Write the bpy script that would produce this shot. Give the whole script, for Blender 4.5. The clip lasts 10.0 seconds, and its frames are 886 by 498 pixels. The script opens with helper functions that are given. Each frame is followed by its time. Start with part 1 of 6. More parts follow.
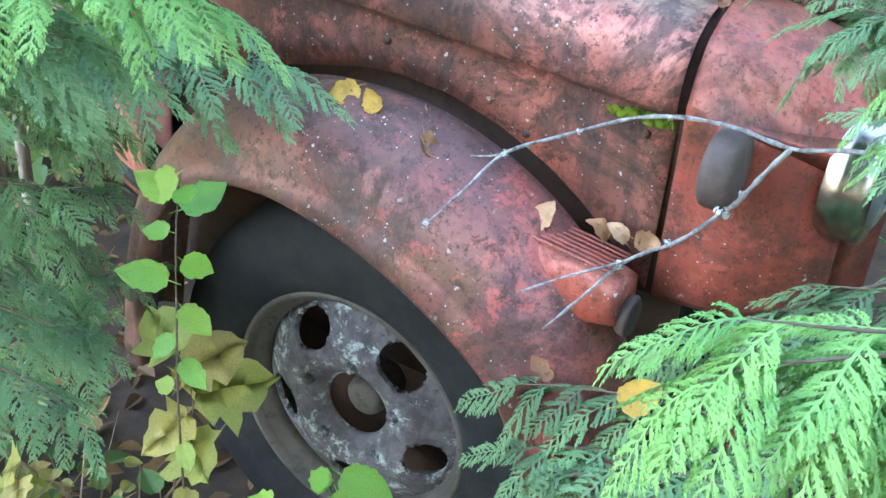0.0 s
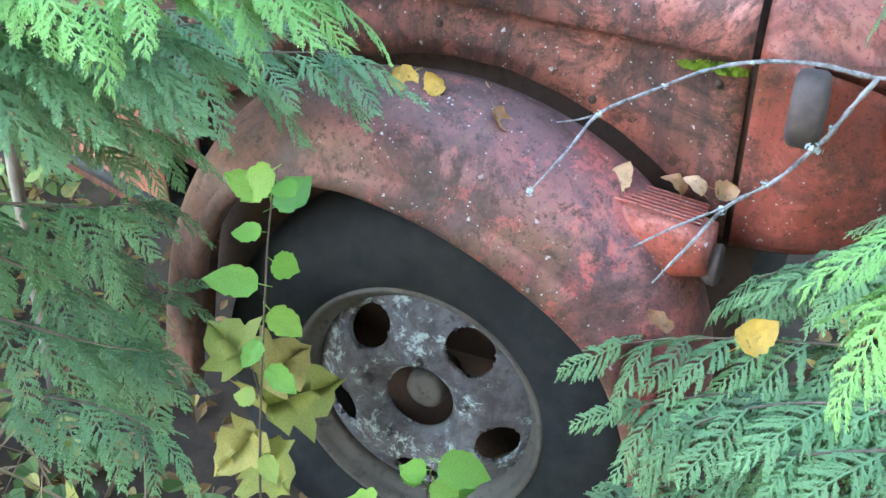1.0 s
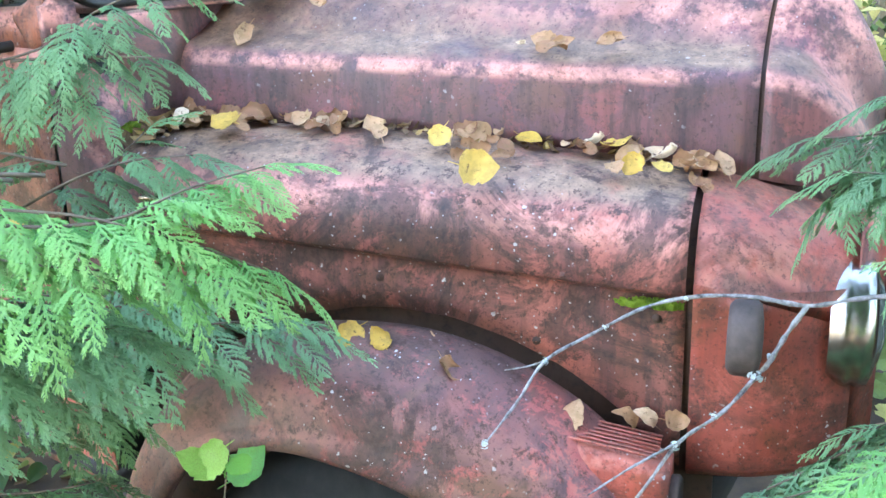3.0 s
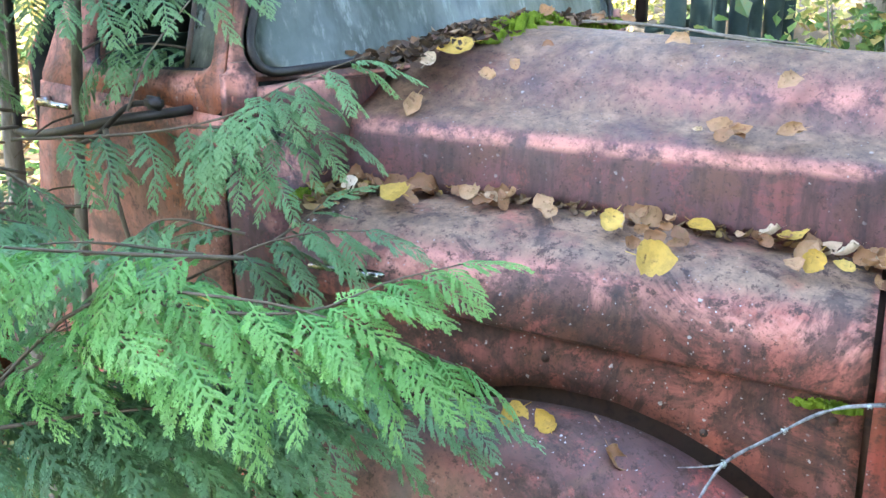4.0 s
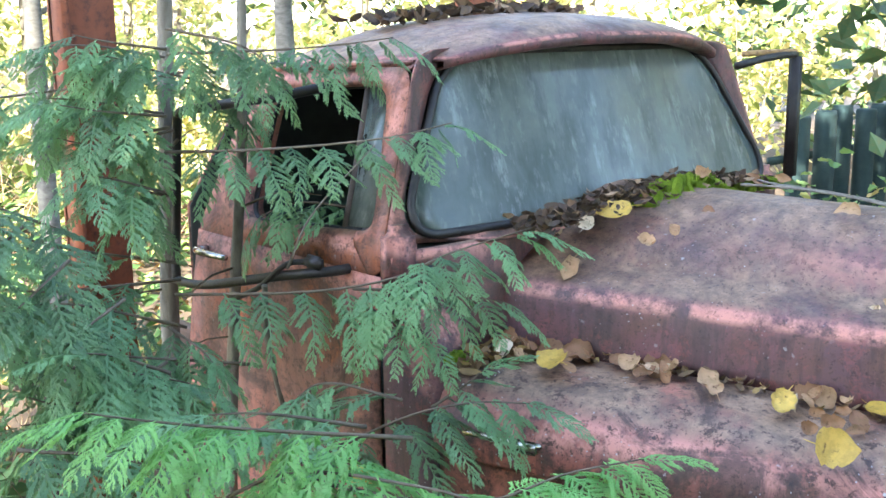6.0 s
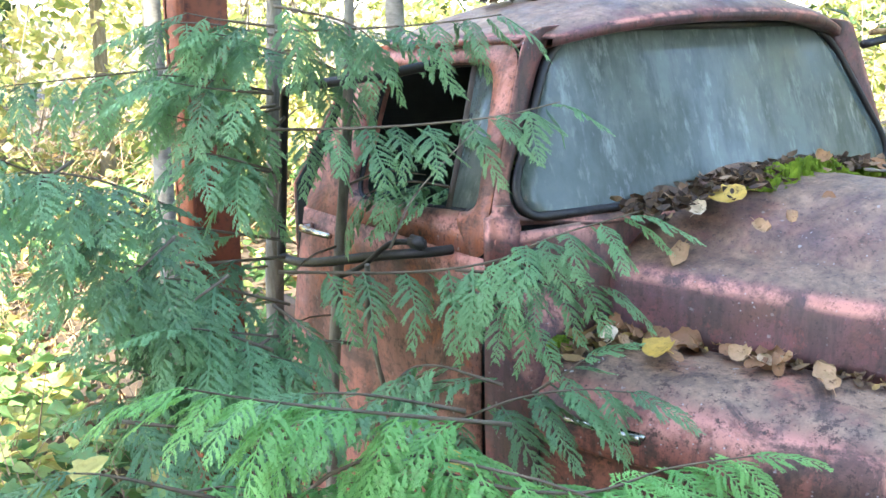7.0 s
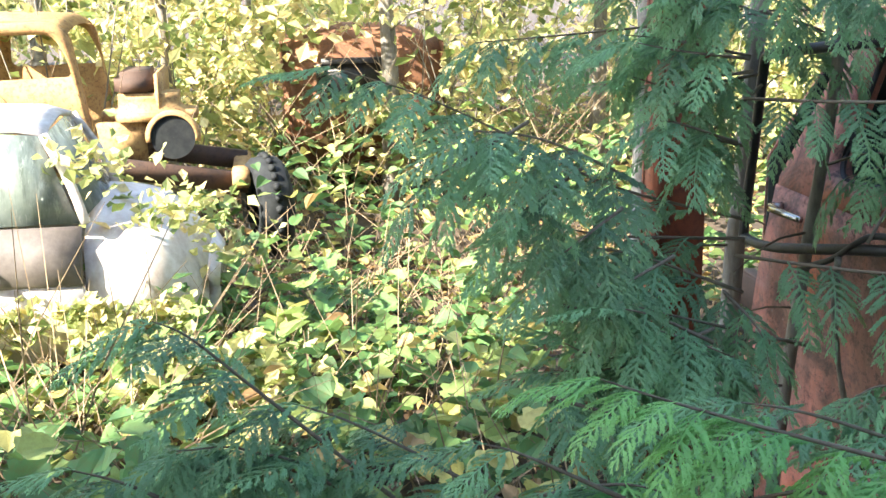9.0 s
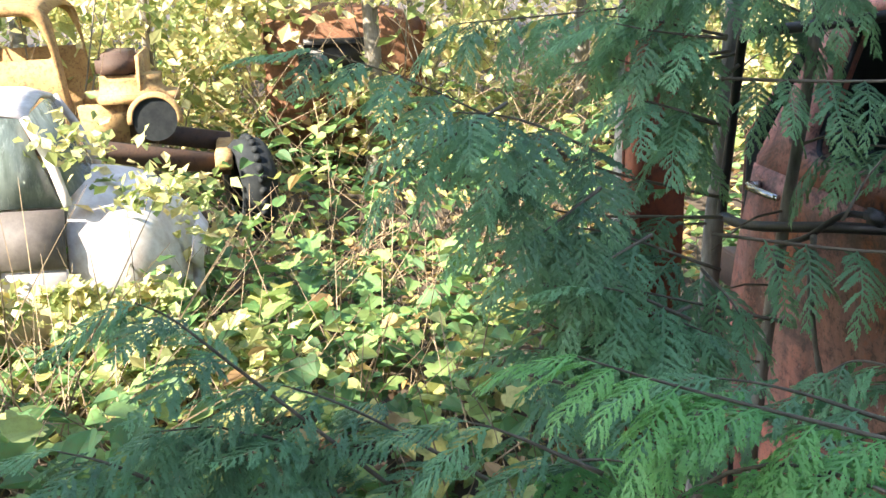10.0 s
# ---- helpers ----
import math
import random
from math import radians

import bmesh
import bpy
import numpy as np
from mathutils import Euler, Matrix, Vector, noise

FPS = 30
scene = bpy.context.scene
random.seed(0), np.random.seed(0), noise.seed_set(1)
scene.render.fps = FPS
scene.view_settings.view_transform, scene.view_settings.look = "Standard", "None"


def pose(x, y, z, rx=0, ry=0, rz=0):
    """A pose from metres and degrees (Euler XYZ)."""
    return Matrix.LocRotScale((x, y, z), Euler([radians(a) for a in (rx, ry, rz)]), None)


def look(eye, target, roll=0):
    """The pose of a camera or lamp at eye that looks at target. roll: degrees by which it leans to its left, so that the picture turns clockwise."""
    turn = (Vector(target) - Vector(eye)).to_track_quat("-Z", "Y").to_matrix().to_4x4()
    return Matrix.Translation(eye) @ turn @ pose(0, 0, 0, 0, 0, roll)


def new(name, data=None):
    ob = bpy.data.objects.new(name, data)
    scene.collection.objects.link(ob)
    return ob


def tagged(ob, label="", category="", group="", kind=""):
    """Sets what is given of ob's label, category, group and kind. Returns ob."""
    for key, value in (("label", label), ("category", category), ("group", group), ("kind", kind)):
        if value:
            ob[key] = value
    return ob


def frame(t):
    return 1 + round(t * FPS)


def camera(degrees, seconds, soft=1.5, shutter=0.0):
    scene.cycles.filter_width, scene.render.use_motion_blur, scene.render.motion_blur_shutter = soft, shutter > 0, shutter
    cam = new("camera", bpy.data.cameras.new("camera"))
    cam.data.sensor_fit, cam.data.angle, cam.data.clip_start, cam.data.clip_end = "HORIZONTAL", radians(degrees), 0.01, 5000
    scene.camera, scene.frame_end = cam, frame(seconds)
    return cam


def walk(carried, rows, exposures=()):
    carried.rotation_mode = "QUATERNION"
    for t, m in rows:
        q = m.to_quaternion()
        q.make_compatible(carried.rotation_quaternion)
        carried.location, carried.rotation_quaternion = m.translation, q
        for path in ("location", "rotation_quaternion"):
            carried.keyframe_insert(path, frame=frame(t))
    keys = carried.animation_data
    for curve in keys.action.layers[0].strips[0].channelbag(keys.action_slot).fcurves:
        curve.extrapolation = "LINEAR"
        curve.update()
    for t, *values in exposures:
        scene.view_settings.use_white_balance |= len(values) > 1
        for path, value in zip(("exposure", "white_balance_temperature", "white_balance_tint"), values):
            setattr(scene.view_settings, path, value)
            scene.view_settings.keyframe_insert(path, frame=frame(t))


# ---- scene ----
cam = camera(45.3, 10.0)
PATH = [
    (0, (0.065, 0.178, 1.829), (-1.212, 1.318, 0.796), 4.7),
    (0.5, (-0.04, 0.033, 1.791), (-1.265, 1.234, 0.763), 4.0),
    (1, (-0.127, -0.074, 1.753), (-1.277, 1.228, 0.762), 1.5),
    (1.5, (-0.133, -0.062, 1.781), (-1.116, 1.395, 0.825), 1.2),
    (2, (-0.109, -0.05, 1.806), (-1.051, 1.494, 0.953), -0.3),
    (2.5, (-0.152, -0.061, 1.84), (-1.131, 1.507, 1.076), -1.2),
    (3, (-0.146, -0.064, 1.839), (-1.313, 1.424, 1.187), -1.9),
    (3.2, (-0.14, -0.069, 1.839), (-1.37, 1.389, 1.237), -2.2),
    (4.3, (-0.326, -0.152, 1.994), (-1.645, 1.219, 1.377), -0.5),
    (4.5, (-0.339, -0.155, 2.004), (-1.691, 1.207, 1.444), -0.5),
    (5, (-0.36, -0.164, 2.028), (-1.76, 1.191, 1.579), -0.5),
    (5.5, (-0.364, -0.162, 2.027), (-1.797, 1.167, 1.604), -0.5),
    (5.7, (-0.373, -0.169, 2.036), (-1.812, 1.154, 1.614), -0.4),
    (6.8, (-0.389, -0.153, 2.037), (-1.967, 1.007, 1.632), -0.9),
    (7, (-0.403, -0.141, 2.031), (-1.993, 0.99, 1.589), -0.7),
    (7.5, (-0.445, -0.113, 2.029), (-2.114, 0.836, 1.467), -0.9),
    (8, (-0.486, -0.075, 2.046), (-2.283, 0.567, 1.445), -1.9),
    (8.5, (-0.51, -0.056, 2.043), (-2.373, 0.413, 1.49), -0.8),
    (9, (-0.512, -0.036, 2.03), (-2.423, 0.271, 1.524), -0.9),
    (9.5, (-0.516, -0.037, 2.032), (-2.432, 0.205, 1.513), -0.9),
    (10, (-0.495, -0.032, 2.034), (-2.392, 0.301, 1.492), -1.1),
]
EXPOSURES = [(0.0, 4.17), (0.5, 4.14), (1.5, 4.18), (3.0, 4.16), (4.5, 3.57), (5.5, 3.48), (7.0, 3.62), (7.5, 3.74), (8.0, 3.46), (8.5, 3.1), (10.0, 2.55)]
walk(cam, [(t, look(eye, target, roll)) for t, eye, target, roll in PATH], EXPOSURES)

# ---- world and sun ----
SUN_ELEV, SUN_ROT = 38.0, 153.0      # degrees; rotation clockwise from +y
world = bpy.data.worlds.new("world")
scene.world = world
world.use_nodes = True
wn = world.node_tree.nodes
sky = wn.new("ShaderNodeTexSky")
sky.sky_type, sky.sun_disc = "NISHITA", False
sky.sun_elevation, sky.sun_rotation = radians(SUN_ELEV), radians(SUN_ROT)
world.node_tree.links.new(sky.outputs[0], wn["Background"].inputs[0])
wn["Background"].inputs[1].default_value = 0.15
sun_data = bpy.data.lights.new("sun", "SUN")
sun_data.energy, sun_data.angle, sun_data.color = 4.4, radians(0.6), (1.0, 0.93, 0.8)
sun_ob = new("sun", sun_data)
sun_dir = Vector((math.sin(radians(SUN_ROT)) * math.cos(radians(SUN_ELEV)), math.cos(radians(SUN_ROT)) * math.cos(radians(SUN_ELEV)), math.sin(radians(SUN_ELEV))))
sun_ob.matrix_world = look(sun_dir * 30, (0, 0, 0))


# ---- materials ----
class Mat:
    """A node material with short ways to add nodes."""
    def __init__(self, name, rough=0.6, metal=0.0):
        self.m = bpy.data.materials.new(name)
        self.m.use_nodes = True
        self.t = self.m.node_tree
        self.b = self.t.nodes["Principled BSDF"]
        self.b.inputs["Roughness"].default_value = rough
        self.b.inputs["Metallic"].default_value = metal
        self.co = self.t.nodes.new("ShaderNodeTexCoord").outputs["Object"]

    def link(self, a, b):
        self.t.links.new(a, b)

    def noise(self, scale, detail=5.0, rough=0.6, stretch=None, distortion=0.0):
        n = self.t.nodes.new("ShaderNodeTexNoise")
        n.inputs["Scale"].default_value, n.inputs["Detail"].default_value = scale, detail
        n.inputs["Roughness"].default_value, n.inputs["Distortion"].default_value = rough, distortion
        src = self.co
        if stretch:
            mp = self.t.nodes.new("ShaderNodeMapping")
            mp.inputs["Scale"].default_value = stretch
            self.link(src, mp.inputs[0])
            src = mp.outputs[0]
        self.link(src, n.inputs["Vector"])
        return n.outputs["Fac"]

    def ramp(self, fac, stops):
        r = self.t.nodes.new("ShaderNodeValToRGB")
        els = r.color_ramp.elements
        while len(els) < len(stops):
            els.new(0.5)
        for e, (p, c) in zip(els, stops):
            e.position = p
            e.color = (*c, 1) if len(c) == 3 else c
        self.link(fac, r.inputs[0])
        return r.outputs[0]

    def mix(self, fac, a, b, mode="MIX"):
        n = self.t.nodes.new("ShaderNodeMix")
        n.data_type, n.blend_type = "RGBA", mode
        for sock, v in ((n.inputs[0], fac), (n.inputs[6], a), (n.inputs[7], b)):
            if isinstance(v, (int, float)):
                sock.default_value = v
            elif isinstance(v, tuple):
                sock.default_value = (*v, 1)
            else:
                self.link(v, sock)
        return n.outputs[2]

    def mask(self, fac, lo, hi):
        return self.ramp(fac, [(lo, (0, 0, 0)), (hi, (1, 1, 1))])

    def random(self):
        return self.t.nodes.new("ShaderNodeObjectInfo").outputs["Random"]

    def island(self):
        return self.t.nodes.new("ShaderNodeNewGeometry").outputs["Random Per Island"]

    def color(self, c):
        if isinstance(c, tuple):
            self.b.inputs["Base Color"].default_value = (*c, 1)
        else:
            self.link(c, self.b.inputs["Base Color"])
        return self

    def rough(self, fac, lo, hi):
        v = self.ramp(fac, [(0.3, (lo,) * 3), (0.7, (hi,) * 3)])
        self.link(v, self.b.inputs["Roughness"])
        return self

    def bump(self, fac, strength=0.3, dist=0.002):
        n = self.t.nodes.new("ShaderNodeBump")
        n.inputs["Strength"].default_value, n.inputs["Distance"].default_value = strength, dist
        self.link(fac, n.inputs["Height"])
        self.link(n.outputs[0], self.b.inputs["Normal"])
        return self

    def translucent(self, c, amount=0.35):
        tr = self.t.nodes.new("ShaderNodeBsdfTranslucent")
        if isinstance(c, tuple):
            tr.inputs[0].default_value = (*c, 1)
        else:
            self.link(c, tr.inputs[0])
        mx = self.t.nodes.new("ShaderNodeMixShader")
        mx.inputs[0].default_value = amount
        self.link(self.b.outputs[0], mx.inputs[1])
        self.link(tr.outputs[0], mx.inputs[2])
        self.link(mx.outputs[0], self.t.nodes["Material Output"].inputs[0])
        return self


def red_paint(name, red, dull, brown, patch, dust=1.0, bleach=1.0, streaks=1.0, grime=1.0, lichen=1.0, flakes=0.4, front=None):
    """Old red lacquer: dull and browned in drifts, bare red patches, bleached bends and dusty tops that also paint in
    light from above, run marks, grime, lichen dots.
    front: world x from which the red shows through more, up to where it shows fully."""
    m = Mat(name)
    mid, fine = m.noise(13.0, 9, 0.72), m.noise(80.0, 6, 0.7)
    drift = m.noise(2.6, 7, 0.66, distortion=0.5)
    c = m.mix(m.mask(drift, 0.45, 0.55), red, dull)
    c = m.mix(m.mask(m.noise(3.4, 8, 0.7, distortion=0.6), 0.48, 0.58), c, brown)
    if front:
        sx = m.t.nodes.new("ShaderNodeSeparateXYZ")
        m.link(m.co, sx.inputs[0])
        mr = m.t.nodes.new("ShaderNodeMapRange")
        mr.inputs[1].default_value, mr.inputs[2].default_value = front
        m.link(sx.outputs[0], mr.inputs[0])
        c = m.mix(mr.outputs[0], m.mix(0.65, c, brown), c)
        more = mr.outputs[0]
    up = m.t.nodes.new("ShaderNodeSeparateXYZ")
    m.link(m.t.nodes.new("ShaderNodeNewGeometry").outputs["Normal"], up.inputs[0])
    run = m.noise(26.0, 6, 0.62, stretch=(1.4, 1.4, 0.12))
    wide = m.noise(9.0, 6, 0.65, stretch=(1.3, 1.3, 0.16))
    c = m.mix(m.mix(1.0, m.mask(run, 0.48, 0.6), (min(1.0, 0.62 * streaks),) * 3, "MULTIPLY"), c, (0.062, 0.037, 0.037))
    c = m.mix(m.mix(1.0, m.mask(wide, 0.5, 0.62), (min(1.0, 0.6 * streaks),) * 3, "MULTIPLY"), c, m.mix(0.6, c, (0.05, 0.03, 0.032)))
    flake = m.mask(m.noise(9.0, 10, 0.78, distortion=0.3), 0.535, 0.575)
    if front:
        flake = m.mix(1.0, flake, more, "MULTIPLY")
    c = m.mix(m.mix(1.0, flake, (flakes,) * 3, "MULTIPLY"), c, patch)
    # wear on the bends, its pale pink also painting in light from above
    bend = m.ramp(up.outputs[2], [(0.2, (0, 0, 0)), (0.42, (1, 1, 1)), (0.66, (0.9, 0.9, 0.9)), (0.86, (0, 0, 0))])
    worn_lit = m.mix(1.0, m.mask(mid, 0.42, 0.54), bend, "MULTIPLY")
    worn_lit = m.mix(1.0, worn_lit, m.mask(m.noise(2.4, 6, 0.65), 0.24, 0.5), "MULTIPLY")
    c = m.mix(m.mix(1.0, worn_lit, (bleach,) * 3, "MULTIPLY"), c, (0.6, 0.26, 0.2))
    # dust on upward faces, lightened so its colour also stands in for sky light
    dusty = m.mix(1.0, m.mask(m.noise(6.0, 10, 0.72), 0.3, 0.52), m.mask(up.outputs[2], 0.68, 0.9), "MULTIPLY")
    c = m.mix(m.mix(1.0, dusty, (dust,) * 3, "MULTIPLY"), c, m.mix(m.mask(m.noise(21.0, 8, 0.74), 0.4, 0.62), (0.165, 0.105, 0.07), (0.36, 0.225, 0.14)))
    stain = m.mix(1.0, m.mask(m.noise(5.5, 10, 0.74, distortion=0.9), 0.5, 0.58), (min(1.0, 0.85 * grime),) * 3, "MULTIPLY")
    c = m.mix(stain, c, m.mix(m.mask(fine, 0.4, 0.6), (0.028, 0.02, 0.018), (0.075, 0.045, 0.034)))
    c = m.mix(m.mix(1.0, m.mask(m.noise(34.0, 9, 0.8), 0.54, 0.6), (min(1.0, grime),) * 3, "MULTIPLY"), c, (0.06, 0.03, 0.021))
    c = m.mix(m.mask(m.noise(110.0, 5, 0.72), 0.57, 0.63), c, m.mix(0.6, c, (0.03, 0.022, 0.02)))
    for scale, size, keep in ((95.0, 0.17, 0.55), (38.0, 0.16, 0.68)):
        v = m.t.nodes.new("ShaderNodeTexVoronoi")
        v.inputs["Scale"].default_value = scale
        wob = m.t.nodes.new("ShaderNodeVectorMath")
        wob.operation = "MULTIPLY_ADD"
        wn2 = m.t.nodes.new("ShaderNodeTexNoise")
        wn2.inputs["Scale"].default_value = scale * 2.5
        m.link(m.co, wn2.inputs["Vector"])
        m.link(wn2.outputs["Color"], wob.inputs[0])
        wob.inputs[1].default_value = (0.5 / scale,) * 3
        m.link(m.co, wob.inputs[2])
        m.link(wob.outputs[0], v.inputs["Vector"])
        dot = m.ramp(v.outputs["Distance"], [(size * 0.7, (1, 1, 1)), (size, (0, 0, 0))])
        some = m.mix(1.0, m.mask(v.outputs["Color"], keep, keep + 0.05), m.mask(m.noise(2.8, 4), 0.47, 0.58), "MULTIPLY")
        c = m.mix(m.mix(1.0, m.mix(1.0, dot, some, "MULTIPLY"), (min(1.0, lichen),) * 3, "MULTIPLY"), c, m.mix(m.mask(fine, 0.4, 0.65), (0.34, 0.33, 0.32), (0.62, 0.6, 0.57)))
    m.b.inputs["Specular IOR Level"].default_value = 0.4
    m.color(c).rough(mid, 0.36, 0.72).bump(m.mix(0.5, fine, mid), 0.55, 0.003)
    return m.m


def rust(name, a, b, c):
    m = Mat(name, 0.85)
    n1, n2 = m.noise(5.0, 8, 0.7), m.noise(40.0, 8, 0.7)
    col = m.mix(m.mask(n1, 0.35, 0.65), a, b)
    m.color(m.mix(m.mask(n2, 0.5, 0.7), col, c)).bump(n2, 0.5, 0.003)
    return m.m


def rubber():
    m = Mat("old_rubber", 0.8)
    m.b.inputs["Specular IOR Level"].default_value = 0.25
    n = m.noise(12.0, 8, 0.7)
    m.color(m.mix(m.mask(n, 0.4, 0.7), (0.012, 0.0135, 0.0155), (0.028, 0.031, 0.03))).bump(m.noise(90.0), 0.2, 0.001)
    return m.m


def wheel_paint():
    m = Mat("flaking_wheel_paint", 0.8)
    n1, n2 = m.noise(16.0, 8, 0.75), m.noise(60.0, 6, 0.7)
    c = m.mix(m.mask(n1, 0.42, 0.6), (0.055, 0.048, 0.052), (0.115, 0.115, 0.122))
    c = m.mix(m.mask(m.noise(20.0, 10, 0.82, distortion=0.2), 0.54, 0.6), c, (0.36, 0.42, 0.41))
    c = m.mix(m.mask(n2, 0.56, 0.66), c, (0.055, 0.045, 0.04))
    m.color(c).bump(n2, 0.6, 0.003)
    return m.m


def leaf_mat(name, stops, rough=0.5, trans=0.35, per_island=False, spots=30.0, dry=False):
    m = Mat(name, rough)
    r = m.island() if per_island else m.random()
    c = m.ramp(r, stops)
    n = m.noise(spots, 5, 0.7)
    c = m.mix(m.mask(n, 0.45, 0.75), c, m.mix(0.5, c, (0.16, 0.11, 0.03)))
    if dry:
        c = m.mix(m.mask(m.noise(spots * 1.7, 6, 0.75), 0.58, 0.66), c, (0.11, 0.05, 0.02))
    m.color(c).bump(m.noise(60.0), 0.25, 0.002)
    m.translucent(c, trans)
    return m.m


def simple(name, a, b, scale=12.0, rough=0.7, metal=0.0, bump=0.3, stretch=None):
    m = Mat(name, rough, metal)
    n = m.noise(scale, 7, 0.7, stretch=stretch)
    m.color(m.mix(m.mask(n, 0.35, 0.68), a, b)).bump(m.noise(scale * 5, 5, 0.7, stretch=stretch), bump, 0.003)
    return m.m


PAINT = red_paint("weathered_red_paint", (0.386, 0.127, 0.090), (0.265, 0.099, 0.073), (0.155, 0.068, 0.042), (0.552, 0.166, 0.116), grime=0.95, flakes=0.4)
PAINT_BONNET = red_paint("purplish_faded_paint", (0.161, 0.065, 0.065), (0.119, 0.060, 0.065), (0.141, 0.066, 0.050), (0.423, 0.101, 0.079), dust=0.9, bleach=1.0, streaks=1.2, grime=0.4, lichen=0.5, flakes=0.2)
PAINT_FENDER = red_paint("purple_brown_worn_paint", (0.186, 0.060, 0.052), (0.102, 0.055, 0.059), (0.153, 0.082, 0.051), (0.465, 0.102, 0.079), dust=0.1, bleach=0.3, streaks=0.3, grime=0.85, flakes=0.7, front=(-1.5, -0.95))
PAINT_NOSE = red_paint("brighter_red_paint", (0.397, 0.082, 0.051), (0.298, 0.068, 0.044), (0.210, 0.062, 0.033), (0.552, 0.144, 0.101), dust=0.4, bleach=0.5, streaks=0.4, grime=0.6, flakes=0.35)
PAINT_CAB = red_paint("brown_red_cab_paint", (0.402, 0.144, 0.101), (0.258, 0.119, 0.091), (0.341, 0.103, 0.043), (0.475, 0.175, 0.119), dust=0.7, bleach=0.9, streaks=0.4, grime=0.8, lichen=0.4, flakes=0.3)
RUST_ORANGE = rust("orange_rust", (0.24, 0.07, 0.026), (0.16, 0.048, 0.02), (0.075, 0.027, 0.016))
RUST_BROWN = rust("brown_orange_rust", (0.2, 0.085, 0.038), (0.14, 0.06, 0.03), (0.07, 0.034, 0.02))
RUST_TAN = rust("tan_rust", (0.42, 0.27, 0.11), (0.30, 0.16, 0.06), (0.12, 0.06, 0.03))
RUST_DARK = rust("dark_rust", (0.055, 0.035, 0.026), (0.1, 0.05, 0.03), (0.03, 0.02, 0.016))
RUBBER = rubber()
WHEEL = wheel_paint()
WHEEL_RIM = rust("rusty_rim", (0.07, 0.062, 0.05), (0.11, 0.1, 0.085), (0.03, 0.026, 0.022))
CHROME = simple("tarnished_chrome", (0.62, 0.6, 0.56), (0.3, 0.27, 0.22), 30.0, 0.22, 1.0, 0.1)
BLACK_STEEL = simple("black_steel", (0.018, 0.017, 0.018), (0.04, 0.034, 0.03), 25.0, 0.5, 0.3)
GREY_LAMP = simple("dull_grey_lamp_metal", (0.055, 0.04, 0.033), (0.11, 0.08, 0.066), 20.0, 0.8, 0.0)
RUST_DULL = simple("dull_brown_car_paint", (0.08, 0.066, 0.056), (0.15, 0.125, 0.11), 10.0, 0.6)
WHITE_PAINT = simple("chalky_white_paint", (0.42, 0.34, 0.3), (0.74, 0.7, 0.69), 5.0, 0.7)
BARK = simple("brown_bark", (0.13, 0.11, 0.088), (0.28, 0.25, 0.2), 30.0, 0.95, 0.0, 0.8, (1, 1, 0.25))
BARK_PALE = simple("pale_birch_bark", (0.24, 0.23, 0.2), (0.09, 0.08, 0.07), 14.0, 0.85, 0.0, 0.5, (1, 1, 2.5))
TWIG = simple("lichen_twig", (0.4, 0.39, 0.37), (0.05, 0.04, 0.036), 55.0, 0.95, 0.0, 0.9)
STEM = simple("cedar_stem", (0.10, 0.075, 0.05), (0.16, 0.125, 0.085), 40.0, 0.9, 0.0, 0.6)


def cedar_scales(name, dark, mid, pale, tip):
    """Scale leaves, older and darker by the stem; the paler tip of a spray partly paints in light."""
    m = Mat(name, 0.42)
    sep = m.t.nodes.new("ShaderNodeSeparateXYZ")
    m.link(m.co, sep.inputs[0])
    old = m.ramp(m.random(), [(0.0, dark), (0.5, mid), (1.0, pale)])
    c = m.mix(m.mask(sep.outputs[0], 0.1, 1.05), old, m.mix(0.6, old, tip))
    c = m.mix(m.mask(m.noise(5.0, 5), 0.55, 0.72), c, m.mix(0.6, c, (0.2, 0.17, 0.08)))
    m.b.inputs["Specular IOR Level"].default_value = 0.22
    m.color(c).bump(m.noise(60.0), 0.2, 0.002)
    m.translucent(c, 0.42)
    return m.m


CEDAR = cedar_scales("cedar_scales", (0.09, 0.165, 0.088), (0.15, 0.28, 0.14), (0.215, 0.4, 0.18), (0.33, 0.53, 0.24))
# young foliage, with dappled sun painted into its brighter greens
SUN_TINTED_YOUNG_CEDAR = cedar_scales("sun_tinted_young_cedar_scales", (0.13, 0.33, 0.095), (0.22, 0.475, 0.14), (0.32, 0.59, 0.18), (0.45, 0.7, 0.24))
GREEN_LEAF = leaf_mat("green_leaf", [(0.0, (0.16, 0.40, 0.06)), (0.6, (0.26, 0.52, 0.09)), (1.0, (0.42, 0.52, 0.12))], 0.4, 0.45)
UNDERGROWTH = leaf_mat("undergrowth_leaves", [(0.0, (0.05, 0.115, 0.04)), (0.45, (0.13, 0.27, 0.08)), (0.75, (0.27, 0.36, 0.11)), (0.92, (0.5, 0.45, 0.14)), (1.0, (0.34, 0.2, 0.09))], 0.6, 0.4, True)
AUTUMN = leaf_mat("autumn_forest_leaves", [(0.0, (0.15, 0.22, 0.06)), (0.4, (0.42, 0.46, 0.17)), (0.75, (0.72, 0.64, 0.3)), (1.0, (0.76, 0.6, 0.3))], 0.5, 0.45, True)
CONIFER = leaf_mat("dark_conifer_leaves", [(0.0, (0.03, 0.07, 0.03)), (1.0, (0.07, 0.14, 0.05))], 0.5, 0.25, True)
LITTER = leaf_mat("leaf_litter", [(0.0, (0.10, 0.055, 0.03)), (0.5, (0.22, 0.13, 0.06)), (0.8, (0.36, 0.22, 0.09)), (1.0, (0.5, 0.36, 0.1))], 0.75, 0.15, True)
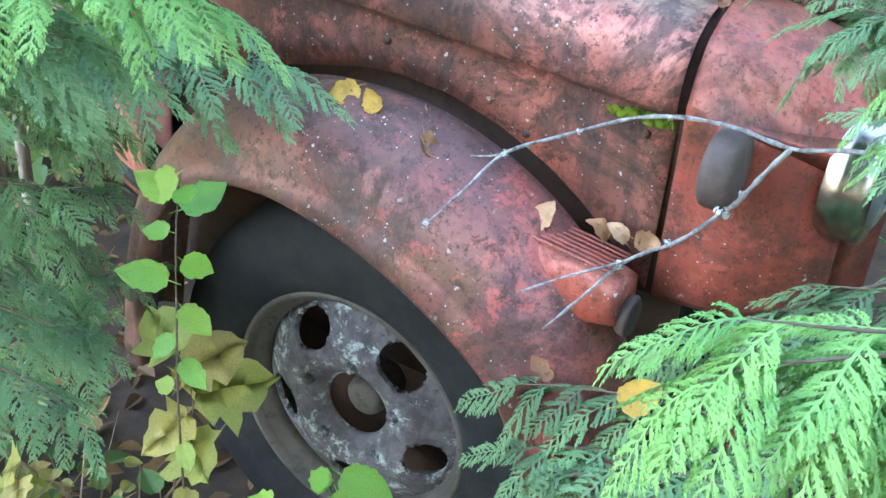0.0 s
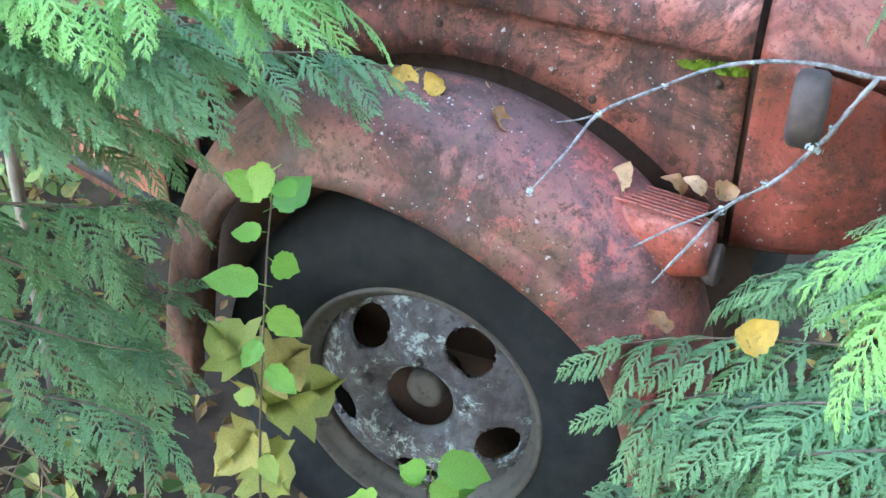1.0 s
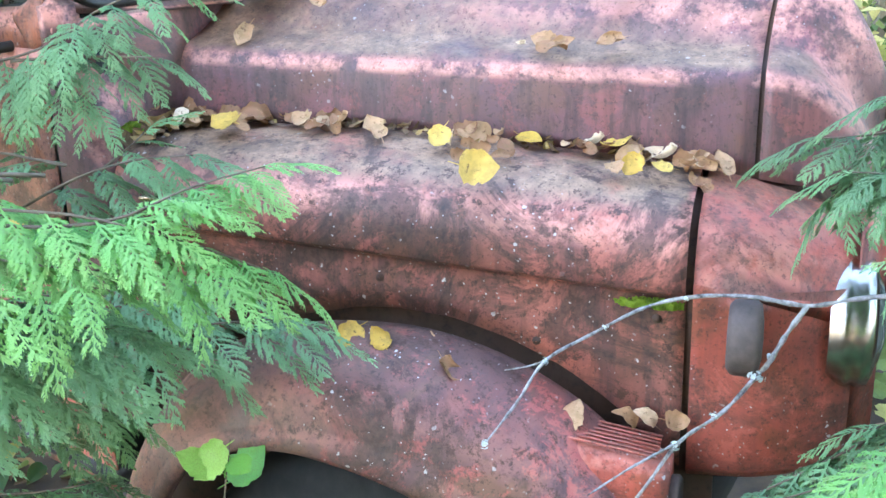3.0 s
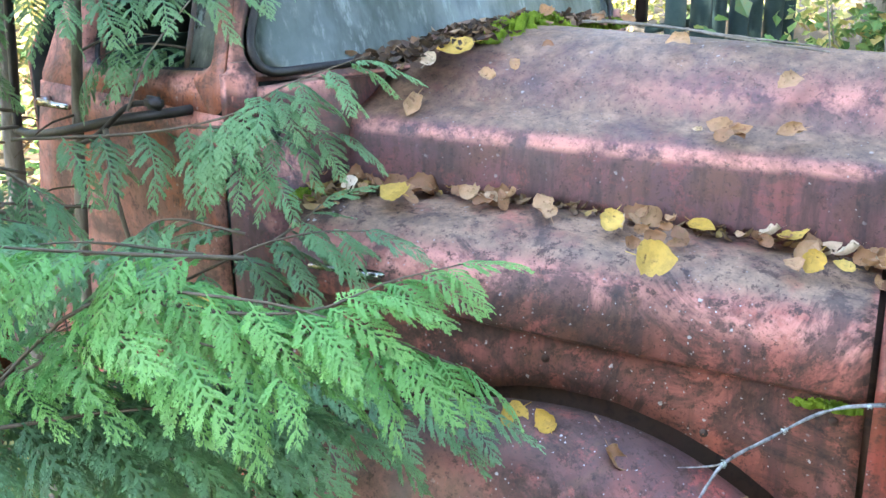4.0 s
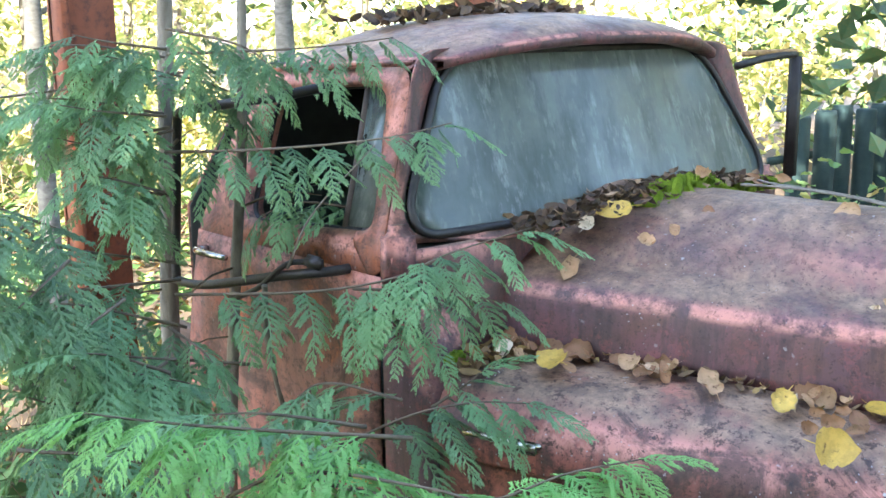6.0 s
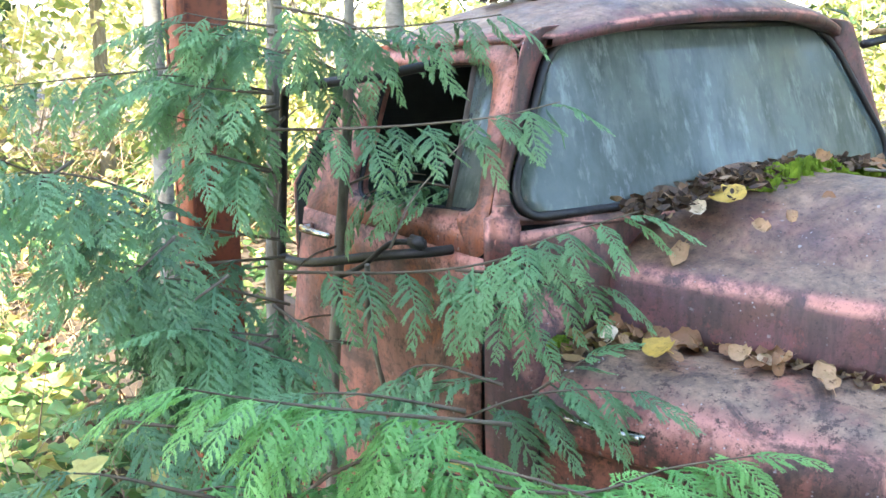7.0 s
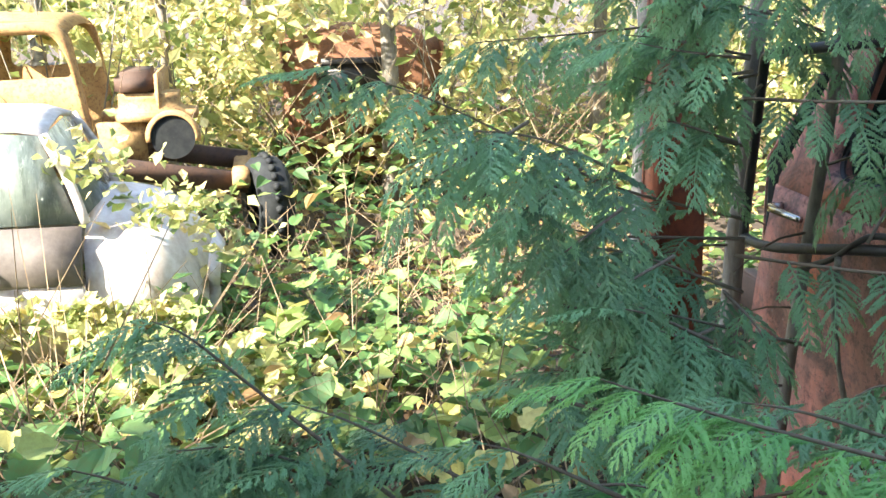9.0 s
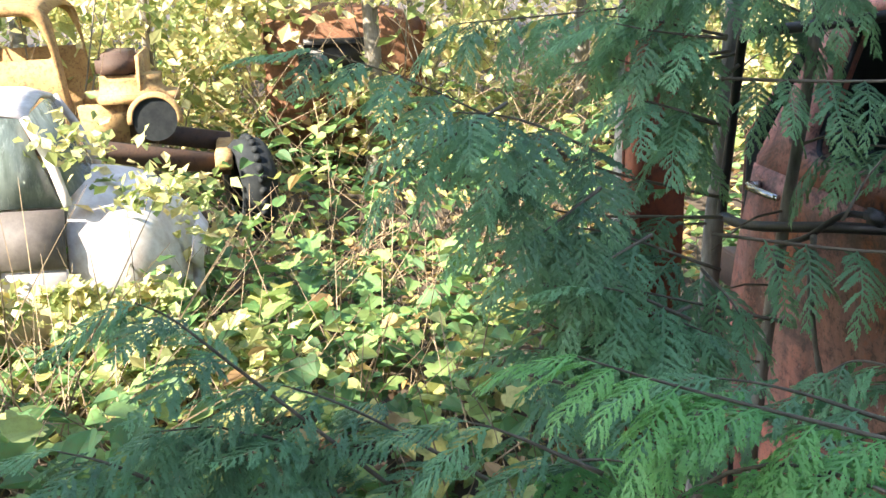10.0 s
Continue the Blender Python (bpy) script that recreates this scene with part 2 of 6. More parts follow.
SCRAPS = leaf_mat("dark_leaf_scraps", [(0.0, (0.03, 0.02, 0.014)), (0.6, (0.075, 0.045, 0.03)), (0.9, (0.2, 0.12, 0.07)), (1.0, (0.4, 0.27, 0.16))], 0.8, 0.1, True)
YELLOW_LEAF = leaf_mat("yellow_fallen_leaf", [(0.0, (0.6, 0.36, 0.05)), (1.0, (0.72, 0.47, 0.1))], 0.6, 0.25, spots=4.0, dry=True)
TAN_LEAF = leaf_mat("tan_dry_leaf", [(0.0, (0.26, 0.12, 0.055)), (0.45, (0.44, 0.235, 0.11)), (0.85, (0.56, 0.35, 0.19)), (1.0, (0.78, 0.64, 0.46))], 0.7, 0.2, spots=3.0, dry=True)
GROUND = simple("forest_soil", (0.035, 0.025, 0.018), (0.09, 0.06, 0.035), 6.0, 0.95, 0.0, 0.8)
MOSS = simple("green_moss", (0.12, 0.2, 0.012), (0.3, 0.42, 0.03), 40.0, 0.95, 0.0, 1.0)
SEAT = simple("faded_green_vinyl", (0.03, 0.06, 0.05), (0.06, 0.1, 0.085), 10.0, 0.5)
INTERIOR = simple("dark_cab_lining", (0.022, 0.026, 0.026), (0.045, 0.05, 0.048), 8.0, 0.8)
STALK = simple("dry_stalks", (0.3, 0.22, 0.13), (0.14, 0.095, 0.06), 20.0, 0.9)
LICHEN = simple("pale_lichen", (0.42, 0.5, 0.46), (0.6, 0.64, 0.6), 60.0, 0.95, 0.0, 1.0)
PIPE = simple("teal_painted_steel", (0.006, 0.02, 0.022), (0.012, 0.032, 0.032), 14.0, 0.95)


def dusty_reflection_glass():
    m = Mat("dusty_reflection_glass", 0.06)
    n, st = m.noise(3.0, 6, 0.7), m.noise(7.0, 7, 0.65, stretch=(2.0, 2.0, 0.2))
    film = m.mix(m.mask(n, 0.3, 0.7), (0.1, 0.125, 0.112), (0.19, 0.215, 0.19))
    film = m.mix(m.mask(st, 0.48, 0.66), film, (0.075, 0.092, 0.08))
    # pale streaks that also paint in bright reflections on the glass
    film = m.mix(m.mask(m.noise(6.0, 7, 0.7, stretch=(3.0, 3.0, 0.3)), 0.57, 0.67), film, (0.27, 0.3, 0.28))
    film = m.mix(m.mask(m.noise(45.0, 6, 0.7, stretch=(1.0, 1.0, 0.25)), 0.55, 0.67), film, (0.2, 0.225, 0.2))
    m.color(film)
    m.b.inputs["Specular IOR Level"].default_value = 0.5
    m.rough(st, 0.06, 0.2)
    tr = m.t.nodes.new("ShaderNodeBsdfTransparent")
    tr.inputs[0].default_value = (0.75, 0.8, 0.78, 1)
    mx = m.t.nodes.new("ShaderNodeMixShader")
    fac = m.ramp(n, [(0.3, (0.8,) * 3), (0.7, (0.96,) * 3)])
    m.link(fac, mx.inputs[0])
    m.link(tr.outputs[0], mx.inputs[1])
    m.link(m.b.outputs[0], mx.inputs[2])
    m.link(mx.outputs[0], m.t.nodes["Material Output"].inputs[0])
    return m.m


GLASS = dusty_reflection_glass()


# ---- building helpers ----
def thing(name, label, category, at=(0, 0, 0), group="", kind=""):
    ob = new(name)
    ob.empty_display_size = 0.05
    ob.location = at
    return tagged(ob, label, category, group, kind)


def part(name, bm, material, parent=None, label="", smooth=True, solid=0.0):
    """Links a bmesh as one mesh object under its thing or part."""
    me = bpy.data.meshes.new(name)
    bm.to_mesh(me)
    bm.free()
    me.materials.append(material)
    if smooth:
        me.polygons.foreach_set("use_smooth", [True] * len(me.polygons))
    ob = new(name, me)
    if parent:
        ob.parent = parent
        ob.matrix_parent_inverse = Matrix.Identity(4) if parent.parent else Matrix.Translation(-parent.location)
    if solid:
        md = ob.modifiers.new("thickness", "SOLIDIFY")
        md.thickness, md.offset = solid, 0
    if label:
        tagged(ob, label)
    return ob


def loft(rows, closed=False, cap=False):
    """Quads between rows of points."""
    bm = bmesh.new()
    vs = [[bm.verts.new(p) for p in r] for r in rows]
    for a, b in zip(vs, vs[1:]):
        n = len(a)
        for i in range(n if closed else n - 1):
            j = (i + 1) % n
            try:
                bm.faces.new((a[i], a[j], b[j], b[i]))
            except ValueError:
                pass
    if cap:
        bm.faces.new(vs[0][::-1])
        bm.faces.new(vs[-1])
    bmesh.ops.recalc_face_normals(bm, faces=bm.faces[:])
    return bm


def smooth_line(pts, n):
    """A Catmull-Rom line through pts, n points."""
    pts = [Vector(p) for p in pts]
    out = []
    for k in range(n):
        u = k / (n - 1) * (len(pts) - 1)
        i = min(int(u), len(pts) - 2)
        f = u - i
        p1, p2 = pts[i], pts[i + 1]
        p0 = pts[i - 1] if i else p1 * 2 - p2
        p3 = pts[i + 2] if i + 2 < len(pts) else p2 * 2 - p1
        out.append(0.5 * (2 * p1 + (p2 - p0) * f + (2 * p0 - 5 * p1 + 4 * p2 - p3) * f * f + (3 * p1 - p0 - 3 * p2 + p3) * f ** 3))
    return out


def tube_rows(line, r0, r1, sides=7, wob=0.0, rnd=None):
    rows = []
    n = len(line)
    for i, p in enumerate(line):
        d = (line[min(i + 1, n - 1)] - line[max(i - 1, 0)]).normalized()
        a = d.orthogonal().normalized() if i == 0 else (a - a.dot(d) * d).normalized()
        b = d.cross(a)
        r = r0 + (r1 - r0) * i / (n - 1)
        if wob and rnd:
            r *= 1 + rnd.uniform(-wob, wob)
        rows.append([p + (a * math.cos(k * math.tau / sides) + b * math.sin(k * math.tau / sides)) * r for k in range(sides)])
    return rows


def tube(pts, r0, r1=None, n=14, sides=8, wob=0.0, seed=1):
    return loft(tube_rows(smooth_line(pts, n), r0, r0 if r1 is None else r1, sides, wob, random.Random(seed)), True, True)


def merge(bm, other):
    me = bpy.data.meshes.new("tmp")
    other.to_mesh(me)
    other.free()
    bm.from_mesh(me)
    bpy.data.meshes.remove(me)
    return bm


def box(size, at=(0, 0, 0), bevel=0.0, turn=0.0, segs=2):
    bm = bmesh.new()
    bmesh.ops.create_cube(bm, size=1, matrix=Matrix.Translation(at) @ Matrix.Rotation(turn, 4, "Z") @ Matrix.Diagonal((*size, 1)))
    if bevel:
        bmesh.ops.bevel(bm, geom=bm.edges[:], offset=bevel, segments=segs, affect="EDGES")
    return bm


def lathe(profile, origin, axis, sides=40):
    """Turns (radius, along) pairs round an axis."""
    axis = Vector(axis).normalized()
    a = axis.orthogonal().normalized()
    b = axis.cross(a)
    o = Vector(origin)
    rows = [[o + axis * h + (a * math.cos(k * math.tau / sides) + b * math.sin(k * math.tau / sides)) * r for k in range(sides)] for r, h in profile]
    return loft(rows, True)


def lerp(x, xs, ys):
    return float(np.interp(x, xs, ys))


# ---- ground ----
def ground_z(x, y):
    d = math.hypot(x + 1.0, y - 1.0)
    far = min(1, max(0, (d - 3) / 6))
    return 0.05 * noise.noise((x * 0.7, y * 0.7, 0)) + 0.18 * far * noise.noise((x * 0.2, y * 0.2, 3))


def build_ground():
    bm = bmesh.new()
    xs = [-400, -150, -60, -30] + [-20 + 0.4 * i for i in range(66)] + [12, 30, 80, 200, 400]
    ys = [-400, -150, -60, -25] + [-12 + 0.4 * i for i in range(61)] + [18, 30, 60, 150, 400]
    rows = [[(x, y, ground_z(x, y)) for y in ys] for x in xs]
    bm.free()
    g = part("ground", loft(rows), GROUND)
    tagged(g, "dark forest soil under leaf litter and low plants", "ground", kind="structure")


build_ground()

# ---- the truck: its front end stands in a tapered frame fitted to the camera's view ----
CY = 1.71                              # centre line of the truck
TAPER = math.atan(0.351)
CA, SA = math.cos(TAPER), math.sin(TAPER)


AXIS = Vector((math.cos(radians(10)), math.sin(radians(10)), 0))      # the front end's middle line, turned from the cab's to fit the camera's view


def mirrored(p):
    """The mirror image of a point on the other side of the front end."""
    d = Vector((p.x + 1.85, p.y - CY, 0))
    along = AXIS * d.dot(AXIS)
    q = along * 2 - d
    return Vector((q.x - 1.85, q.y + CY, p.z))


def g(s, n, z, side=1):
    """A point of the front end: s along the bonnet's edge, n inwards from it, z up; side -1 is its mirror."""
    p = Vector((-1.017 + s * CA - n * SA, 1.554 + s * SA + n * CA, z))
    return p if side > 0 else mirrored(p)


truck = thing("old_truck", "abandoned red truck with rusted, faded paint and fallen leaves", "truck", (-1.6, CY, 0.0))


def gutter_z(s):
    return lerp(s, [-1.0, -0.4, 0.0, 0.19, 0.4], [1.413, 1.405, 1.378, 1.358, 1.33])


def crease_z(s):
    return lerp(s, [-1.0, -0.6, 0.15, 0.4], [1.262, 1.25, 1.204, 1.195])


def side_profile(s, side):
    """Wing panel from the gutter over the round shoulder to its lower edge."""
    gz, cz = gutter_z(s), crease_z(s)
    low = lerp(s, [-1.1, -0.9, -0.6, -0.42, -0.35, -0.25, -0.15, -0.05, 0.03, 0.15], [0.75, 0.95, 1.09, 1.132, 1.136, 1.128, 1.1, 1.055, 1.0, 0.89])
    pts = [(0.012, gz - 0.03), (0.0, gz), (-0.05, gz - 0.004), (-0.11, gz - 0.012), (-0.155, gz - 0.026), (-0.185, gz - 0.046), (-0.207, gz - 0.075),
           (-0.218, gz - 0.11), (-0.219, cz + 0.03), (-0.218, cz + 0.008), (-0.216, cz + 0.004), (-0.198, cz - 0.006), (-0.196, cz - 0.012), (-0.197, cz * 0.7 + low * 0.3), (-0.2, cz * 0.4 + low * 0.6), (-0.2, low)]
    return [g(s, n, z, side) for n, z in pts]


def build_wing(side):
    rows = [side_profile(-0.9 + 1.045 * i / 40, side) for i in range(41)]
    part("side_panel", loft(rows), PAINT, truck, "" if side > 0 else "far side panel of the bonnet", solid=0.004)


build_wing(1)
build_wing(-1)


def build_nose(side):
    """Rounded front corner ahead of the seam, carrying the headlamp."""
    rows = []
    for i in range(19):
        u = i / 18
        s = 0.156 + 0.25 * u
        gz = gutter_z(s) - 0.004 - 0.05 * u ** 2
        cz = crease_z(s)
        pull = 0.075 * max(0, u - 0.35) ** 1.6 / 0.65 ** 1.6
        low = 0.872 + 0.02 * u
        pts = [(0.16, gz + 0.06 - 0.1 * u), (0.06, gz + 0.01 - 0.05 * u), (0.0, gz), (-0.06, gz - 0.006), (-0.12, gz - 0.02), (-0.165, gz - 0.045), (-0.19, gz - 0.08), (-0.207, gz - 0.13),
               (-0.208, cz + 0.02), (-0.203, cz - 0.02), (-0.2, 1.08), (-0.198, 0.98), (-0.196, low + 0.02), (-0.18, low), (-0.12, low - 0.005)]
        rows.append([g(s, n + pull, z, side) for n, z in pts])
    part("nose_panel", loft(rows), PAINT_NOSE, truck, solid=0.004)
    bm = loft([[g(0.405, n, z, side) for n, z in ((0.2, 1.3), (-0.1, 1.3), (-0.12, 0.89))], [g(0.45, n, z, side) for n, z in ((0.2, 1.25), (-0.02, 1.25), (-0.03, 0.9))]])
    part("front_apron", bm, PAINT_NOSE, truck, solid=0.004)
    axis = g(1, 0, 0, side) - g(0, 0, 0, side)
    c = g(0.385, -0.07, 1.135, side)
    lamp = part("headlight", lathe([(0.105, -0.02), (0.112, 0.0), (0.113, 0.012), (0.108, 0.02), (0.111, 0.028), (0.106, 0.045), (0.092, 0.052), (0.088, 0.046)], c, axis), CHROME, truck, "round headlight with a tarnished chrome ring")
    part("lens", lathe([(0.09, 0.046), (0.07, 0.06), (0.04, 0.068), (0.001, 0.07)], c, axis), GLASS, lamp)
    c = g(0.215, -0.245, 1.16, side)
    mk = part("marker_lamp", lathe([(0.001, -0.002), (0.05, 0.0), (0.058, 0.006), (0.06, 0.014), (0.06, 0.04), (0.055, 0.048), (0.03, 0.052), (0.001, 0.053)], c, axis, 28), GREY_LAMP, truck, "dull grey round marker lamp")
    part("bracket", box((0.03, 0.05, 0.03), g(0.235, -0.2, 1.17, side), 0.006, TAPER * side), GREY_LAMP, mk)


build_nose(1)
build_nose(-1)

# dark strip behind the panel seam
part("seam", loft([[g(0.13, n, z) for n, z in ((0.0, 1.34), (-0.14, 1.32), (-0.2, 1.25), (-0.19, 1.1), (-0.19, 0.88))], [g(0.17, n, z) for n, z in ((0.0, 1.33), (-0.14, 1.31), (-0.195, 1.24), (-0.185, 1.1), (-0.185, 0.88))]]), RUST_DARK, truck, solid=0.003)


CROWN_RISE = 0.12


def bonnet_row(s, shrink=0.0, drop=0.0):
    """Cross-section of the raised bonnet from gutter to gutter."""
    gz = gutter_z(s) - 0.006
    e = lerp(s, [-0.9, -0.6, -0.2, 0.25], [1.552, 1.545, 1.537, 1.528]) - drop
    half = [(0.006, gz), (0.008, gz + 0.03), (0.014, gz * 0.5 + e * 0.5), (0.018, e - 0.036), (0.024, e - 0.019), (0.036, e - 0.005), (0.054, e + 0.004), (0.09, e + 0.013), (0.13, e + 0.027)]
    right = [g(s, n + shrink, z) for n, z in half]
    inner = right[-1]
    other = mirrored(inner)
    top = [inner.lerp(other, k / 10) + Vector((0, 0, CROWN_RISE * (1 - (1 - k / 5) ** 2))) for k in range(1, 10)]
    return right + top + [mirrored(p) for p in right[::-1]]


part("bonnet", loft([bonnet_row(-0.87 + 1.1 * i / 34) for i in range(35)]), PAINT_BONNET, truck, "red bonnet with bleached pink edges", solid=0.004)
part("bonnet_nose", loft([bonnet_row(0.238 + 0.2 * (i / 12), 0.0 + 0.06 * (i / 12) ** 2, 0.0 + 0.2 * (i / 12) ** 2.4) for i in range(13)]), PAINT_BONNET, truck, solid=0.004)


def under(row, keep=0.975):
    """A row drawn in a little, to lie just under the sheet."""
    mid = (row[0] + row[-1]) / 2
    return [Vector((mid.x + (p.x - mid.x) * keep, mid.y + (p.y - mid.y) * keep, 1.3 + (p.z - 1.3) * keep)) for p in row]


part("seam", loft([under(bonnet_row(0.21)), under(bonnet_row(0.26))]), RUST_DARK, truck, solid=0.003)
part("seam", loft([under(bonnet_row(-0.9)), under(bonnet_row(-0.84))]), RUST_DARK, truck, solid=0.003)

# grille between the headlamps
GRILLE_AT = Vector((-1.85, CY, 0)) + AXIS * 1.42
grille = part("grille", box((0.02, 0.4, 0.5), GRILLE_AT + Vector((0, 0, 1.1)), 0.005, radians(10)), RUST_DARK, truck)
for k in range(6):
    part("bar", box((0.03, 0.42, 0.03), GRILLE_AT + AXIS * 0.02 + Vector((0, 0, 0.9 + 0.08 * k)), 0.008, radians(10)), PAINT, grille)

CROWN = [(-0.975, 0.42), (-0.955, 0.55), (-0.918, 0.72), (-0.862, 0.86), (-0.76, 0.995), (-0.636, 1.07), (-0.5, 1.112), (-0.4, 1.124), (-0.3, 1.125), (-0.2, 1.107), (-0.1, 1.07), (0.0, 1.01), (0.07, 0.94), (0.13, 0.84), (0.17, 0.7), (0.185, 0.5)]
LIP = [(-0.82, 0.42), (-0.8, 0.58), (-0.775, 0.72), (-0.73, 0.82), (-0.668, 0.893), (-0.573, 0.935), (-0.49, 0.945), (-0.42, 0.938), (-0.33, 0.918), (-0.24, 0.885), (-0.15, 0.84), (-0.06, 0.78), (0.0, 0.72), (0.045, 0.63), (0.075, 0.53), (0.09, 0.42)]
SECTION = [(-0.19, 0.4), (-0.2, 0.2), (-0.206, 0.12), (-0.216, 0.085), (-0.235, 0.085), (-0.27, 0.12), (-0.305, 0.19), (-0.335, 0.27), (-0.36, 0.36), (-0.38, 0.48), (-0.392, 0.6), (-0.397, 0.74), (-0.4, 0.78), (-0.408, 0.84), (-0.412, 0.96), (-0.41, 1.0), (-0.395, 1.01), (-0.37, 0.99)]


def build_fender(side):
    n = 60
    cr = smooth_line([(a, 0, b) for a, b in CROWN], n)
    lp = smooth_line([(a, 0, b) for a, b in LIP], n)
    rows = []
    for c, l in zip(cr, lp):
        rows.append([g(c.x + (l.x - c.x) * f, k, c.z + (l.z - c.z) * f, side) for k, f in SECTION])
    part("fender", loft(rows), PAINT_FENDER, truck, "rusted red front fender with lichen spots", solid=0.005)
    # lamp pod on the fender's front
    rows = []
    for i in range(9):
        u = i / 8
        s = -0.06 + 0.2 * u
        w, h = 0.06 - 0.02 * u ** 1.5, 0.076 - 0.034 * u ** 1.5
        c = (-0.265 - 0.004 * u, 0.905 - 0.0 * u)
        ring = []
        for k in range(20):
            a = k * math.tau / 20
            ca, sa2 = math.cos(a), math.sin(a)
            e = 0.7
            ring.append(g(s, c[0] + w * math.copysign(abs(ca) ** e, ca), c[1] + h * math.copysign(abs(sa2) ** e, sa2), side))
        rows.append(ring)
    pod = part("lamp_pod", loft(rows, True, True), PAINT_NOSE, truck, "ribbed lamp pod on the fender")
    for k in range(7):
        a = -0.30 + 0.012 * k
        part("rib", tube([g(-0.045, a, 0.9805 - 0.0, side), g(0.04, a, 0.972, side), g(0.12, a, 0.961, side)], 0.0028, n=4, sides=5), PAINT_NOSE, pod)
    axis = g(1, 0, 0, side) - g(0, 0, 0, side)
    part("lamp_ring", lathe([(0.026, -0.01), (0.034, 0.0), (0.036, 0.012), (0.03, 0.018), (0.026, 0.006), (0.001, 0.002)], g(0.14, -0.268, 0.878, side), axis, 24), GREY_LAMP, pod)


build_fender(1)
build_fender(-1)

# dark sheets behind the side panels stand in for shade in the fender gap
part("engine_bay_shade", loft([[g(s, -0.165, z) for z in (0.5, 1.2)] for s in (-0.9, 0.2)]), RUST_DARK, truck, solid=0.01)
part("engine_bay_shade", loft([[g(s, -0.165, z, -1) for z in (0.5, 1.2)] for s in (-0.9, 0.2)]), RUST_DARK, truck, solid=0.01)


def build_wheel(side):
    axis = g(0, 0, 0, side) - g(0, 1, 0, side)           # points outwards
    c = g(-0.385, -0.25, 0.42, side)
    prof = [(0.262, -0.2), (0.3, -0.215), (0.38, -0.21), (0.43, -0.19), (0.448, -0.15), (0.452, -0.08), (0.446, -0.01), (0.43, 0.028), (0.4, 0.045), (0.35, 0.052), (0.3, 0.046), (0.275, 0.034), (0.266, 0.02)]
    wheel = part("wheel", lathe([(0.275, 0.012), (0.279, 0.026), (0.272, 0.037), (0.264, 0.035), (0.258, 0.02), (0.252, 0.008), (0.24, 0.0), (0.236, -0.012), (0.25, -0.16)], c, axis, 56), WHEEL_RIM, truck, "grey disc wheel with flaking paint and hand holes")
    part("tyre", lathe(prof, c, axis, 64), RUBBER, wheel, "old black rubber tyre")
    # disc with five hand holes
    ax = axis.normalized()
    up = Vector((0, 0, 1))
    rt = up.cross(ax) * side
    bm = bmesh.new()
    holes = [radians(126 - 72 * k) for k in range(5)]
    nr, na = 30, 200
    def height(r):
        return lerp(r, [0.07, 0.085, 0.1, 0.13, 0.16, 0.2, 0.225, 0.238], [-0.02, 0.0, 0.012, 0.02, 0.016, -0.004, -0.02, -0.03])
    rows = []
    for i in range(nr):
        r = 0.076 + (0.238 - 0.076) * i / (nr - 1)
        ring = []
        for k in range(na):
            u, v = r * math.cos(k * math.tau / na), r * math.sin(k * math.tau / na)
            for h in holes:                    # pull the mesh onto the rim of a hand hole
                dr = u * math.cos(h) + v * math.sin(h) - 0.182
                dt = -u * math.sin(h) + v * math.cos(h)
                q = math.hypot(dr / 0.041, dt / 0.054)
                if 0.87 < q < 1.17:
                    dr, dt = dr / q, dt / q
                    u = (0.182 + dr) * math.cos(h) - dt * math.sin(h)
                    v = (0.182 + dr) * math.sin(h) + dt * math.cos(h)
            ring.append(bm.verts.new(c + rt * u + up * v + ax * (height(math.hypot(u, v)))))
        rows.append(ring)
    for i in range(nr - 1):
        for k in range(na):
            a = (k + 0.5) * math.tau / na
            r = 0.076 + (0.238 - 0.076) * (i + 0.5) / (nr - 1)
            p = (r * math.cos(a), r * math.sin(a))
            gone = False
            for h in holes:
                dr = p[0] * math.cos(h) + p[1] * math.sin(h) - 0.182
                dt = -p[0] * math.sin(h) + p[1] * math.cos(h)
                if (dr / 0.041) ** 2 + (dt / 0.054) ** 2 < 1.0:
                    gone = True
            if not gone:
                j = (k + 1) % na
                bm.faces.new((rows[i][k], rows[i][j], rows[i + 1][j], rows[i + 1][k]))
    part("disc", bm, WHEEL, wheel, solid=0.012)
    part("backing", lathe([(0.24, -0.12), (0.1, -0.12), (0.001, -0.12)], c, axis, 32), RUST_DARK, wheel)
    part("hub", lathe([(0.045, -0.12), (0.045, -0.045), (0.042, -0.03), (0.03, -0.022), (0.001, -0.02)], c, axis, 28), WHEEL_RIM, wheel)
    for k in range(5):
        a = radians(90 - 72 * k)
        p = c + (rt * math.cos(a) + up * math.sin(a)) * 0.11
        part("wheel_nut", lathe([(0.014, 0.0), (0.014, 0.028), (0.009, 0.034), (0.001, 0.034)], p, axis, 6), WHEEL, wheel, smooth=False)


build_wheel(1)
build_wheel(-1)

# ---- cab ----
def round_quad(corners, r, per=10):
    """Outline through four corners with rounded bends: per points a corner."""
    out = []
    for i in range(4):
        a, c, b = Vector(corners[i - 1]), Vector(corners[i]), Vector(corners[(i + 1) % 4])
        p, q = c + (a - c).normalized() * r, c + (b - c).normalized() * r
        for k in range(per):
            u = k / (per - 1)
            out.append(p * (1 - u) ** 2 + c * 2 * u * (1 - u) + q * u * u)
    return out


def side_y(z):
    return lerp(z, [0.7, 1.1, 1.4, 1.62, 1.95, 2.02], [1.07, 1.045, 1.04, 1.05, 1.172, 1.21])


def cab_pt(x, z, side=1, inset=0.0):
    y = side_y(z) + inset
    return Vector((x, y if side > 0 else 2 * CY - y, z))


